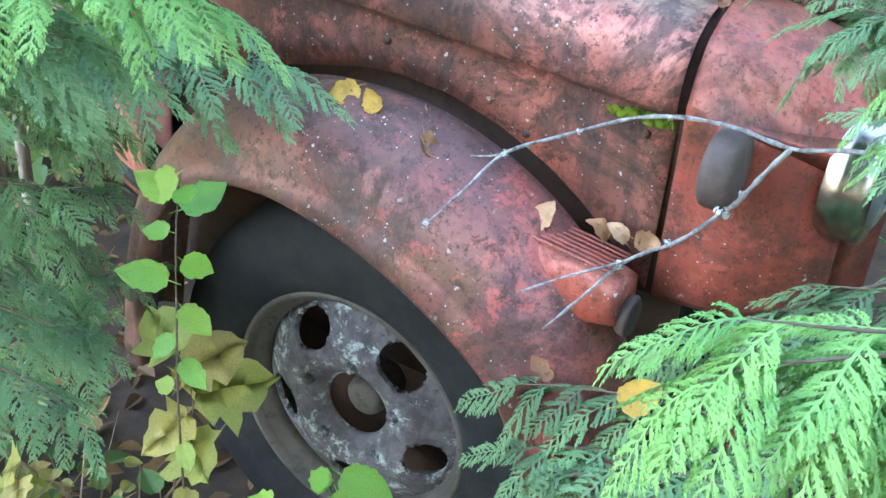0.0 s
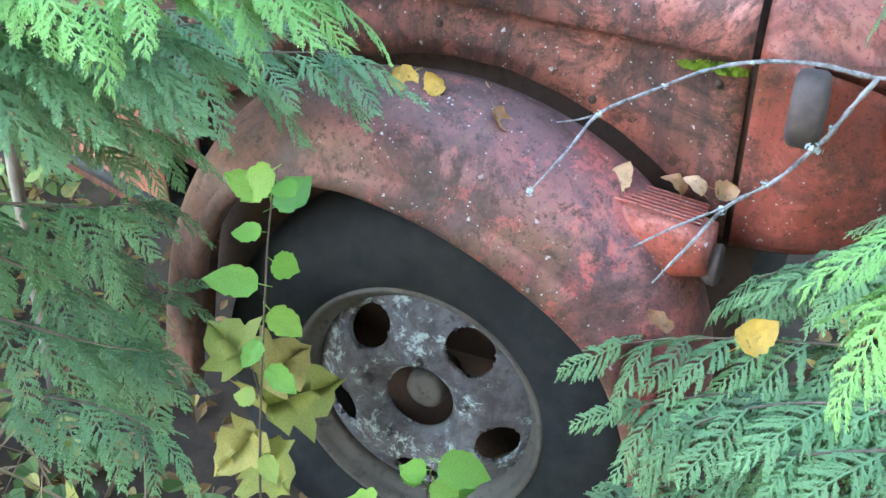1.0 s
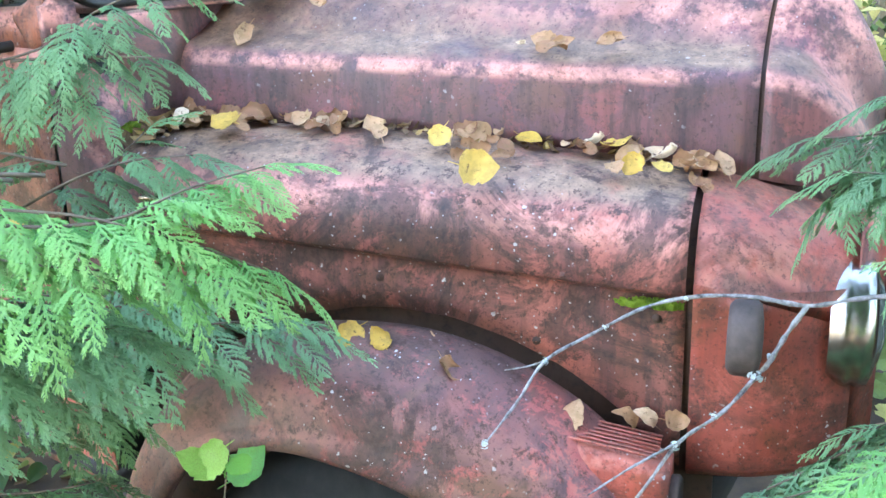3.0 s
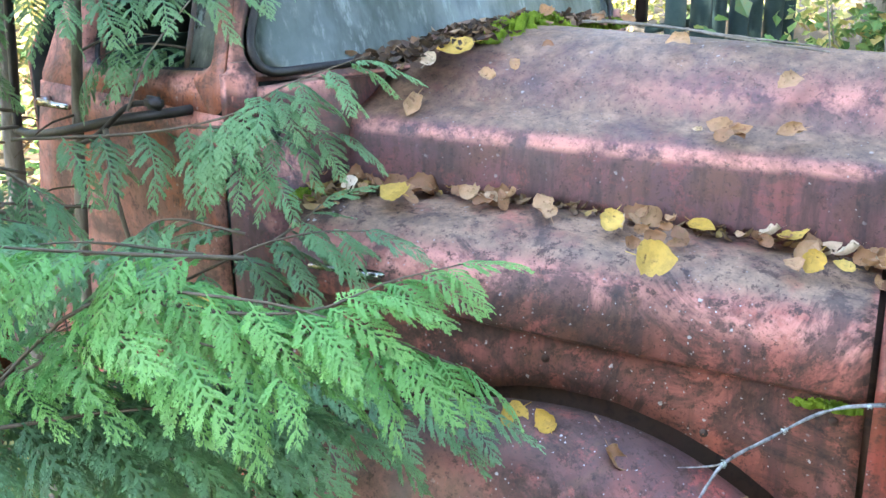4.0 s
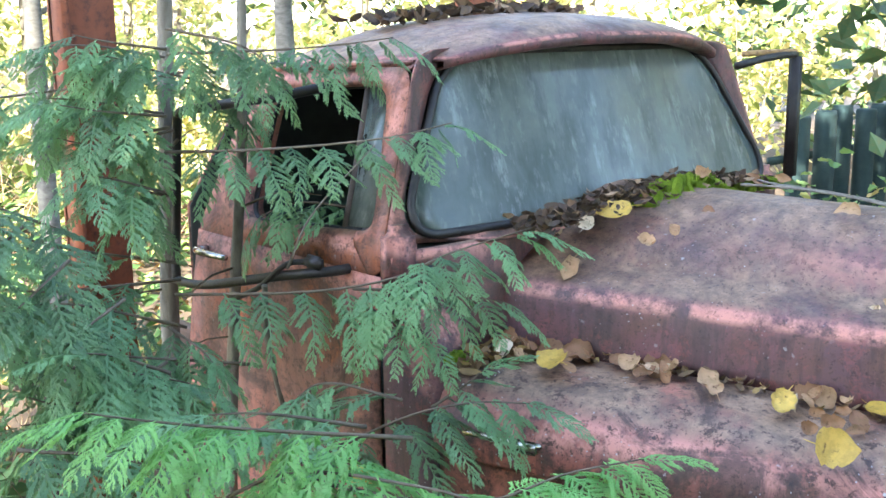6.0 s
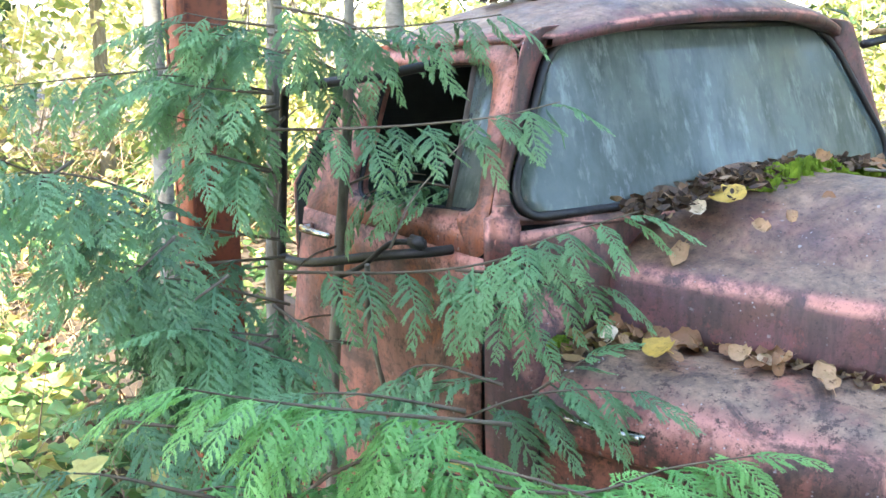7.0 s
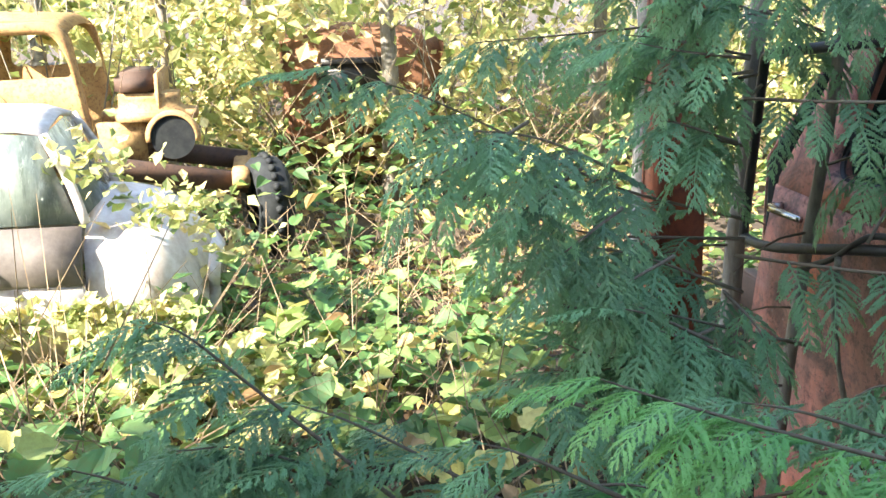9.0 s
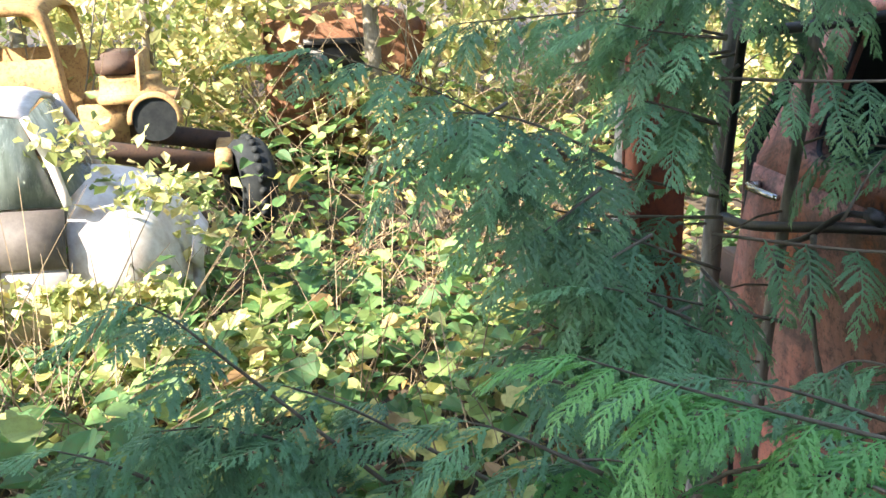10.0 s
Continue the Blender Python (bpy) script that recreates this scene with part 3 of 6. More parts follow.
def build_door(side):
    inner = round_quad([(-1.985, 1.645), (-2.06, 1.927), (-2.475, 1.9), (-2.455, 1.612)], 0.06)
    outer = round_quad([(-1.93, 1.57), (-1.99, 1.962), (-2.545, 1.94), (-2.645, 1.54)], 0.05)
    rows = []
    for f, ins in ((0.0, 0.05), (0.0, 0.012), (0.12, 0.002), (0.3, 0.0), (1.0, 0.0)):
        rows.append([cab_pt(a.x + (b.x - a.x) * f, a.y + (b.y - a.y) * f, side, ins) for a, b in zip(inner, outer)])
    rows.append([p.copy() for p in rows[-1]])
    door = part("door", loft([r + r[:1] for r in rows[:5]]), PAINT_CAB, truck, "faded red cab door with an open window", solid=0.004)
    low = []
    for i in range(15):
        z = 0.62 + (1.57 - 0.62) * i / 14
        x0 = -1.935 - 0.01 * math.sin(i / 14 * 3)
        x1 = lerp(z, [0.62, 1.1, 1.57], [-2.75, -2.75, -2.645])
        low.append([cab_pt(x0 + (x1 - x0) * k / 10, z, side) for k in range(11)])
    part("door_skin", loft(low), PAINT_CAB, door, solid=0.004)
    part("window_channel", tube([cab_pt(p.x, p.y, side, 0.03) for p in inner + inner[:1]], 0.007, n=60, sides=6), BLACK_STEEL, door)
    part("vent_bar", tube([cab_pt(-2.105, 1.64, side, 0.03), cab_pt(-2.125, 1.78, side, 0.03), cab_pt(-2.15, 1.915, side, 0.03)], 0.008, n=6, sides=6), GREY_LAMP, door)
    vent = loft([[cab_pt(-1.99, 1.65, side, 0.03), cab_pt(-2.103, 1.64, side, 0.03)], [cab_pt(-2.062, 1.92, side, 0.03), cab_pt(-2.148, 1.915, side, 0.03)]])
    part("vent_pane", vent, GLASS, door, "dusty vent window", solid=0.004).visible_shadow = False
    h = part("door_handle", tube([cab_pt(-2.6, 1.528, side, -0.005), cab_pt(-2.595, 1.53, side, -0.035), cab_pt(-2.52, 1.532, side, -0.04), cab_pt(-2.47, 1.53, side, -0.03)], 0.011, 0.007, n=12), CHROME, door, "chrome door handle")


build_door(1)
build_door(-1)


SCREEN_LO, SCREEN_HI = 1.645, 1.988


def screen_edge(z):
    """Half width of the windscreen at a height, before its corners are rounded."""
    return 0.63 - 0.2 * (z - SCREEN_LO) / (SCREEN_HI - SCREEN_LO)


def screen_half(z):
    """Half width of the windscreen at a height, with rounded corners."""
    r = 0.085
    d = min(z - SCREEN_LO, SCREEN_HI - z)
    return screen_edge(z) - (r - math.sqrt(max(0.0, r * r - (r - d) ** 2)) if d < r else 0.0)


def screen_line(scale=1.0, lift=0.0):
    """The outline, evenly stepped, from the lower right corner round."""
    lo, hi = SCREEN_LO, SCREEN_HI
    pts = []
    zs = [lo + (hi - lo) * (0.5 - 0.5 * math.cos(math.pi * k / 18)) for k in range(19)]
    for k in range(1, 24):
        pts.append((CY + screen_half(lo) * (-1 + 2 * k / 24), lo))
    pts += [(CY + screen_half(z), z) for z in zs]
    for k in range(1, 24):
        pts.append((CY + screen_half(hi) * (1 - 2 * k / 24), hi))
    pts += [(CY - screen_half(z), z) for z in zs[::-1]]
    out = []
    for y, z in pts:
        y, z = CY + (y - CY) * scale, 1.816 + (z - 1.816) * scale
        out.append(Vector((screen_x(y, z) + lift, y, z)))
    return out


def screen_x(y, z):
    return -1.922 - 0.125 * (z - SCREEN_LO) / (SCREEN_HI - SCREEN_LO) + 0.05 * (1 - ((y - CY) / 0.66) ** 2)


def build_screen():
    rows = []
    for k in range(17):
        z = SCREEN_LO + (SCREEN_HI - SCREEN_LO) * (0.5 - 0.5 * math.cos(math.pi * k / 16))
        w = screen_half(z)
        rows.append([Vector((screen_x(CY + w * j / 12, z), CY + w * j / 12, z)) for j in range(-12, 13)])
    ws = part("windscreen", loft(rows), GLASS, truck, "one-piece windscreen clouded with dust and streaks, bright reflections partly painted in", solid=0.004)
    ws.visible_shadow = False
    ring = screen_line(1.005, 0.004)
    part("rubber_seal", tube(ring + ring[:2], 0.009, n=170, sides=6), BLACK_STEEL, ws)
    ring = screen_line(1.03, 0.0)
    # pillars and surround between the screen and the doors
    rows = []
    for f in (0.0, 0.3, 0.65, 1.0):
        row = []
        for p in ring:
            e = (p.y - CY) / screen_edge(p.z)
            tz = 1.62 if p.z < 1.816 else 2.0
            side = 1 if p.y < CY else -1
            door_y = side_y(p.z) if side > 0 else 2 * CY - side_y(p.z)
            w = max(0.0, (abs(e) - 0.62) / 0.38)
            ty = p.y + (door_y - p.y) * min(1, w * 1.15)
            tx = p.x + (lerp(p.z, [1.57, 1.96], [-1.928, -1.988]) - p.x) * min(1, w * 1.15)
            q = Vector((tx + (0.03 if w < 0.2 and p.z < 1.816 else 0), ty, p.z + (tz - p.z) * (1 - min(1, w))))
            row.append(p.lerp(q, f))
        rows.append(row)
    for side in (1, -1):
        y = 1.083 if side > 0 else 2 * CY - 1.083
        part("pillar_foot", box((0.06, 0.075, 0.16), (-1.93, y, 1.59), 0.02, segs=3), PAINT_BONNET, truck)
    part("screen_surround", loft(rows, True), PAINT_BONNET, truck, solid=0.004)


build_screen()


def build_roof():
    """Low domed roof with a short visor over the screen and a drip rail along its sides."""
    us = [0.0, 0.02, 0.05, 0.1, 0.18, 0.28, 0.4, 0.55, 0.7, 0.82, 0.9, 0.96, 1.0]

    def at(u, e, drop=0.0, back=0.0):
        half = lerp(u, [0, 0.05, 0.15, 0.4, 0.85, 1], [0.462, 0.49, 0.525, 0.54, 0.535, 0.5])
        front, rear = -1.895 - 0.085 * abs(e) ** 2.4, -2.6 + 0.05 * abs(e) ** 4
        edge = lerp(u, [0, 0.15, 0.85, 1], [1.972, 1.972, 1.955, 1.91])
        rise = lerp(u, [0, 0.04, 0.15, 0.4, 0.7, 0.9, 1], [0.046, 0.064, 0.085, 0.103, 0.1, 0.07, 0.03])
        return Vector((front + (rear - front) * u - back, CY + half * e, edge + rise * (1 - abs(e) ** 2.6) - drop))

    es = [-1 + k / 18 for k in range(37)]
    rows = [[at(0, e, 0.012, 0.09) for e in es], [at(0, e, 0.018, 0.02) for e in es], [at(0, e, 0.014, 0.002) for e in es]]
    rows += [[at(u, e) for e in es] for u in us]
    part("roof", loft(rows), PAINT_BONNET, truck, "low domed rusty cab roof with a visor lip", solid=0.004)
    for e in (-1, 1):
        part("drip_rail", tube([at(u, e, 0.004) + Vector((0, 0.006 * e, 0)) for u in (0.08, 0.2, 0.4, 0.6, 0.8, 0.97)], 0.007, n=20, sides=6), PAINT_CAB, truck)
        rows = [[at(u, e, 0.002) for u in (0.06, 0.2, 0.4, 0.6, 0.8, 1.0)]]
        rows.append([Vector((p.x, p.y + (side_y(1.95) - p.y if e < 0 else 2 * CY - side_y(1.95) - p.y), 1.948)) for p in rows[0]])
        part("cant_rail", loft(rows), PAINT_CAB, truck, solid=0.004)
    back = [[(-2.7, CY + 0.66 * k / 8, z) for k in range(-8, 9)] for z in (0.62, 1.2, 1.62)]
    back.append([(-2.6, CY + 0.53 * k / 8, 1.93) for k in range(-8, 9)])
    part("rear_wall", loft(back), PAINT_CAB, truck, solid=0.006)
    lining = [[Vector(p) + Vector((0.012, 0, 0)) for p in row] for row in back]
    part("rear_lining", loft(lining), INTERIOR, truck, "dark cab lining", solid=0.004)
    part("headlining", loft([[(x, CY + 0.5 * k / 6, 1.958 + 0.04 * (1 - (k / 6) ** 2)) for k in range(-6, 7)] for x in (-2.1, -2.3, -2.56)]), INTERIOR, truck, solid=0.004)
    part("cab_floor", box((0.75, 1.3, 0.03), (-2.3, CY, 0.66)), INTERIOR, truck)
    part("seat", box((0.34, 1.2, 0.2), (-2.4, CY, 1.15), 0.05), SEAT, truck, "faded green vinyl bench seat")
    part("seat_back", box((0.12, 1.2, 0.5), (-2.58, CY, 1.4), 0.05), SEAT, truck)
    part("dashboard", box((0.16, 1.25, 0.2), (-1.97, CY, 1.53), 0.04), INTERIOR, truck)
    part("steering_wheel", lathe([(0.19, -0.01), (0.2, -0.004), (0.2, 0.006), (0.19, 0.01), (0.183, 0.0), (0.19, -0.01)], (-2.14, 2.0, 1.58), (-0.5, 0, 0.85), 36), BLACK_STEEL, truck)


build_roof()


def build_cowl():
    """Sheet between the windscreen's foot, the doors, the side panels and the bonnet's rear edge."""
    for side in (1, -1):
        def q(x, y, z):
            return Vector((x, y if side > 0 else 2 * CY - y, z))
        rear = smooth_line([q(-1.932, 1.05, 0.8), q(-1.932, 1.045, 1.15), q(-1.932, 1.043, 1.4), q(-1.93, 1.047, 1.55), q(-1.92, 1.06, 1.612), q(-1.895, 1.14, 1.624), q(-1.875, 1.3, 1.628), q(-1.862, 1.5, 1.632), q(-1.855, CY, 1.634)], 40)
        end = bonnet_row(-0.868, 0.004, 0.004)
        mids = [end[i] if side > 0 else mirrored(end[i]) for i in (1, 3, 5, 8, 10, 13)]
        front = smooth_line([g(-0.9, -0.2, 0.8, side), g(-0.9, -0.2, 1.1, side), g(-0.9, -0.205, 1.25, side), g(-0.9, -0.205, 1.335, side), g(-0.9, -0.13, 1.393, side), g(-0.895, -0.02, 1.41, side)] + mids, 40)
        rows = []
        for f in (0, 0.2, 0.4, 0.6, 0.8, 1.0):
            rows.append([r.lerp(t, f) + Vector((0, 0, 0.012 * math.sin(f * math.pi))) for r, t in zip(rear, front)])
        part("cowl", loft(rows), PAINT_BONNET, truck, solid=0.004)


build_cowl()


def build_trims():
    tr = part("badge", box((0.16, 0.006, 0.012), g(-0.76, -0.222, 1.312), 0.003, TAPER), CHROME, truck, "chrome side badge strip")
    part("badge", box((0.055, 0.008, 0.026), g(-0.715, -0.224, 1.307), 0.004, TAPER), CHROME, truck, "chrome side badge")
    for s, z in ((-0.38, 1.19), (-0.1, 1.1), (0.1, 1.16)):
        part("bolt", lathe([(0.008, 0), (0.007, 0.004), (0.001, 0.006)], g(s, -0.201, z), g(0, -1, 0) - g(0, 0, 0), 8), RUST_DARK, truck)
    # mirror brackets: bent black rod with flat arms
    for side in (1, -1):
        def q(x, y, z):
            return Vector((x, y if side > 0 else 2 * CY - y, z))
        if side > 0:
            rod = [q(-2.04, 1.06, 1.572), q(-2.06, 1.01, 1.568), q(-2.16, 0.96, 1.55), q(-2.4, 0.93, 1.495), q(-2.53, 0.93, 1.482), q(-2.545, 0.93, 1.5), q(-2.525, 0.93, 1.65), q(-2.5, 0.93, 1.83), q(-2.485, 0.93, 1.862), q(-2.44, 0.932, 1.87), q(-2.288, 0.95, 1.891), q(-2.2, 1.0, 1.905), q(-2.15, 1.1, 1.925)]
            part("mirror_bracket", tube(rod, 0.0105, n=60, sides=8), BLACK_STEEL, truck, "bent black mirror bracket rod")
        else:
            part("mirror_bracket", tube([(-2.0, 2.3, 1.93), (-1.99, 2.45, 1.95), (-1.99, 2.565, 1.955)], 0.011, n=8), BLACK_STEEL, truck)
            part("mirror_bracket", tube([(-2.0, 2.33, 1.96), (-1.995, 2.45, 1.962), (-1.99, 2.57, 1.962)], 0.008, n=8), RUST_TAN, truck)
            part("mirror", box((0.03, 0.045, 0.36), (-1.99, 2.575, 1.78), 0.012), BLACK_STEEL, truck, "narrow black side mirror seen edge-on")


build_trims()
part("mirror_arm", tube([(-2.303, 0.940, 1.481), (-2.209, 0.940, 1.521), (-2.132, 0.960, 1.579), (-2.056, 0.970, 1.594)], 0.006, n=16, sides=8), BLACK_STEEL, truck, "black clamp arm of the mirror bracket")
part("arm_clamp", box((0.05, 0.02, 0.026), (-2.051, 0.970, 1.594), 0.006), BLACK_STEEL, truck)
stick = thing("dead_stick", "dark dead stick hanging from the mirror bracket against the door", "twig", (-2.170, 0.930, 1.533))
part("stick", tube([(-2.170, 0.930, 1.533), (-2.220, 0.960, 1.422), (-2.231, 0.985, 1.303), (-2.218, 1.000, 1.221)], 0.007, 0.005, 20, 7, 0.15, 4), BARK, stick)
part("side_twig", tube([(-2.116, 0.950, 1.574), (-2.068, 0.980, 1.684), (-1.915, 1.020, 1.828)], 0.003, 0.0012, 12, 5, 0.2, 6), BARK, stick)

# rear of the truck: frame and rusty headboard post
part("frame_rail", box((3.4, 0.08, 0.16), (-3.2, 1.35, 0.62), 0.01), RUST_DARK, truck)
part("frame_rail", box((3.4, 0.08, 0.16), (-3.2, 2.07, 0.62), 0.01), RUST_DARK, truck)
bm = box((0.035, 0.17, 1.5), (-3.12, 1.0, 1.42), 0.006)
merge(bm, box((0.09, 0.02, 1.5), (-3.08, 0.925, 1.42), 0.005))
part("headboard_post", bm, RUST_ORANGE, truck, "flat orange rusted steel post")
part("headboard_post", box((0.035, 0.17, 1.5), (-3.12, 2.4, 1.42), 0.006), RUST_ORANGE, truck)


# ---- cedar ----
def frond_mesh(seed, material):
    """A flat drooping cedar spray one unit long: rachis, comb of narrow side twigs, each set with short scale teeth."""
    rnd = random.Random(seed)
    bm = bmesh.new()
    sway, droop = rnd.uniform(-0.25, 0.25), rnd.uniform(0.18, 0.42)

    def bend(u, v, w):
        return Vector((u, v + sway * u * u, w - droop * u * u - 0.75 * v * v + 0.015 * math.sin(9 * u + seed)))

    def tooth(p, d, ln, wd):
        n = Vector((-d.y, d.x, 0)) * wd
        lift = rnd.uniform(-0.01, 0.01)
        q = [(p, 0), (p + d * ln * 0.55 + n, lift), (p + d * ln, lift * 1.6 - 0.006), (p + d * ln * 0.55 - n, -lift)]
        bm.faces.new([bm.verts.new(bend(a.x, a.y, h)) for a, h in q])

    def strip(line, w0, w1):
        prev = None
        for i, c in enumerate(line):
            e = line[min(i + 1, len(line) - 1)] - line[max(i - 1, 0)]
            n = Vector((-e.y, e.x, 0)).normalized()
            w = w0 + (w1 - w0) * i / (len(line) - 1)
            cur = [bm.verts.new(bend(c.x + n.x * s * w, c.y + n.y * s * w, 0.003)) for s in (-1, 1)]
            if prev:
                bm.faces.new((prev[0], prev[1], cur[1], cur[0]))
            prev = cur

    def twig(p0, ang, ln, side, fork):
        """A side twig that curves towards the tip, with teeth in two rows."""
        steps = max(3, int(ln / 0.031))
        line, a = [p0], ang
        for k in range(steps):
            line.append(line[-1] + Vector((math.cos(a), math.sin(a), 0)) * ln / steps)
            a -= side * radians(16) / steps
        strip(line, 0.0085, 0.005)
        for k in range(1, steps + 1):
            f = k / steps
            for sd in (-1, 1):
                a2 = a + sd * radians(rnd.uniform(24, 38))
                size = (0.046 - 0.016 * f) * rnd.uniform(0.8, 1.25)
                if fork and sd == side and k % 2 == 1 and f < 0.8:
                    twig(line[k], a + side * radians(rnd.uniform(26, 40)), ln * rnd.uniform(0.26, 0.44) * (1.1 - 0.5 * f), side, False)
                    continue
                tooth(line[k] - Vector((math.cos(a), math.sin(a), 0)) * 0.012, Vector((math.cos(a2), math.sin(a2), 0)), size, 0.0088)
        tooth(line[-1], Vector((math.cos(a), math.sin(a), 0)), 0.04, 0.009)

    strip([Vector((i / 8, 0, 0)) for i in range(9)], 0.011, 0.005)
    pairs = 12
    for i in range(pairs):
        u = 0.05 + 0.88 * i / (pairs - 1)
        for side in (-1, 1):
            if rnd.random() < 0.04:
                continue
            uu = u + (0.03 if side > 0 else 0) + rnd.uniform(-0.008, 0.008)
            ln = (0.31 * min(1, 0.5 + 2.2 * u) * (1 - u) ** 0.62 + 0.045) * rnd.uniform(0.6, 1.32)
            ang = radians(rnd.uniform(44, 66) - 16 * u) * side
            twig(Vector((uu, 0, 0)), ang, ln, side, ln > 0.15)
    for k in range(5):
        tooth(Vector((0.94 + 0.012 * k, 0, 0)), Vector((math.cos((k - 2) * 0.4), math.sin((k - 2) * 0.4), 0)), 0.07, 0.009)
    me = bpy.data.meshes.new("frond")
    bm.to_mesh(me)
    bm.free()
    me.materials.append(material)
    return me


FRONDS = [frond_mesh(s, CEDAR) for s in range(8)]
SUN_TINTED_YOUNG_FRONDS = [frond_mesh(s + 20, SUN_TINTED_YOUNG_CEDAR) for s in range(6)]


def cedar_branch(pts, size, seed, group, hang=0.2, gap=0.36, young=False):
    """A stem with flat sprays to both sides and one at its tip; young ones take the sun-tinted greens."""
    rnd = random.Random(seed)
    fronds = SUN_TINTED_YOUNG_FRONDS if young else FRONDS
    top = thing("cedar_branch", "young cedar branch with feathery sprays, sun painted into their bright yellow-green" if young else "grey-green cedar branch with flat drooping feathery sprays", "branch", pts[0], group)
    line = smooth_line(pts, 80)
    length = sum((a - b).length for a, b in zip(line, line[1:]))
    keep = max(0.4, 1 - 0.7 * size / length)
    line = [line[min(len(line) - 1, int(keep * i * (len(line) - 1) / 39))] for i in range(40)]
    length *= keep
    part("stem", tube([line[0], line[10], line[20], line[30], line[39]], 0.0036, 0.0011, 16, 6, 0.1, seed), STEM, top)
    count = max(4, int(length / (size * gap)))
    shift = Vector(pts[0])
    for k in range(count + 1):
        u = 0.12 + 0.88 * k / count
        i = min(38, int(u * 39))
        p, tan = line[i], (line[i + 1] - line[i]).normalized()
        flat = Vector((-tan.y, tan.x, 0)).normalized()
        side = 1 if k % 2 else -1
        if k == count:
            d, ln = tan.copy(), size * 0.9
        else:
            d = (tan * rnd.uniform(0.7, 1.0) + flat * side * rnd.uniform(0.6, 1.0)).normalized()
            ln = size * (0.62 + 0.5 * math.sin(math.pi * min(1, 0.25 + u * 0.7))) * rnd.uniform(0.8, 1.15)
        d.z += rnd.uniform(-0.3, 0.02) - hang * rnd.uniform(0.3, 1.2) * (0.25 if k == count else 1)
        d.normalize()
        up = Vector((rnd.uniform(-0.25, 0.25), rnd.uniform(-0.25, 0.25), 1))
        y = up.cross(d).normalized()
        z = d.cross(y)
        m = Matrix((d, y, z)).transposed().to_4x4()
        ob = new("frond", fronds[rnd.randrange(len(fronds))])
        ob.parent = top
        ob.matrix_basis = Matrix.Translation(p - shift) @ m @ Matrix.Diagonal((ln, ln * rnd.uniform(0.85, 1.15), ln, 1))
    return top


FENDER_BRANCHES = [
    ((-1.83, 0.53, 1.16), (-1.60, 0.79, 1.20), (-1.43, 0.97, 1.24), 0.14),
    ((-1.83, 0.48, 1.13), (-1.51, 0.83, 1.18), (-1.23, 1.10, 1.19), 0.17),
    ((-1.89, 0.55, 1.21), (-1.64, 0.84, 1.22), (-1.37, 1.05, 1.25), 0.17),
    ((-1.84, 0.33, 1.24), (-1.57, 0.58, 1.30), (-1.29, 0.77, 1.30), 0.18),
    ((-1.82, 0.32, 1.32), (-1.63, 0.48, 1.30), (-1.42, 0.59, 1.28), 0.17),
    ((-1.67, 0.33, 1.27), (-1.44, 0.58, 1.30), (-1.19, 0.77, 1.28), 0.20),
    ((-1.96, 0.35, 1.41), (-1.85, 0.48, 1.39), (-1.73, 0.57, 1.34), 0.16),
    ((-2.18, 0.43, 1.48), (-2.04, 0.61, 1.45), (-1.93, 0.71, 1.42), 0.15),
]
SUN_TINTED_YOUNG_FENDER = [
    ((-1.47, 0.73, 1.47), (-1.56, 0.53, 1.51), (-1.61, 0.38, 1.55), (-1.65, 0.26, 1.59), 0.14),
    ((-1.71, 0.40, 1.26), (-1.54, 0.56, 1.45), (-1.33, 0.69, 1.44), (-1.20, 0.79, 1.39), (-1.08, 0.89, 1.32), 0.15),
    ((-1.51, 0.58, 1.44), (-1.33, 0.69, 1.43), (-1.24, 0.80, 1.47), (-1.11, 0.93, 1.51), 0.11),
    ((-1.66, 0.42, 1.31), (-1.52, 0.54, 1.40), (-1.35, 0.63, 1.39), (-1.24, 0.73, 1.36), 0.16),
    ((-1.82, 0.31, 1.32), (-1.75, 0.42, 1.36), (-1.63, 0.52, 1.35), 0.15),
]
CAB_BRANCHES = [
    ((-2.32, 0.81, 1.80), (-2.13, 0.95, 1.81), (-1.92, 1.08, 1.84), (-1.74, 1.14, 1.89), 0.13),
    ((-2.37, 0.85, 1.99), (-2.15, 1.04, 2.00), (-1.91, 1.18, 2.03), 0.14),
    ((-2.24, 0.77, 1.53), (-1.94, 0.98, 1.56), (-1.73, 1.02, 1.65), (-1.51, 1.13, 1.74), 0.13),
    ((-1.94, 0.98, 1.56), (-1.75, 1.06, 1.57), (-1.57, 1.10, 1.57), 0.11),
    ((-1.90, 0.98, 1.53), (-1.77, 1.00, 1.51), (-1.68, 1.00, 1.46), 0.11),
    ((-1.88, 0.81, 1.28), (-1.68, 0.97, 1.40), (-1.48, 1.11, 1.42), 0.14),
    ((-1.73, 0.99, 1.38), (-1.67, 1.04, 1.44), (-1.64, 1.08, 1.50), 0.11),
]
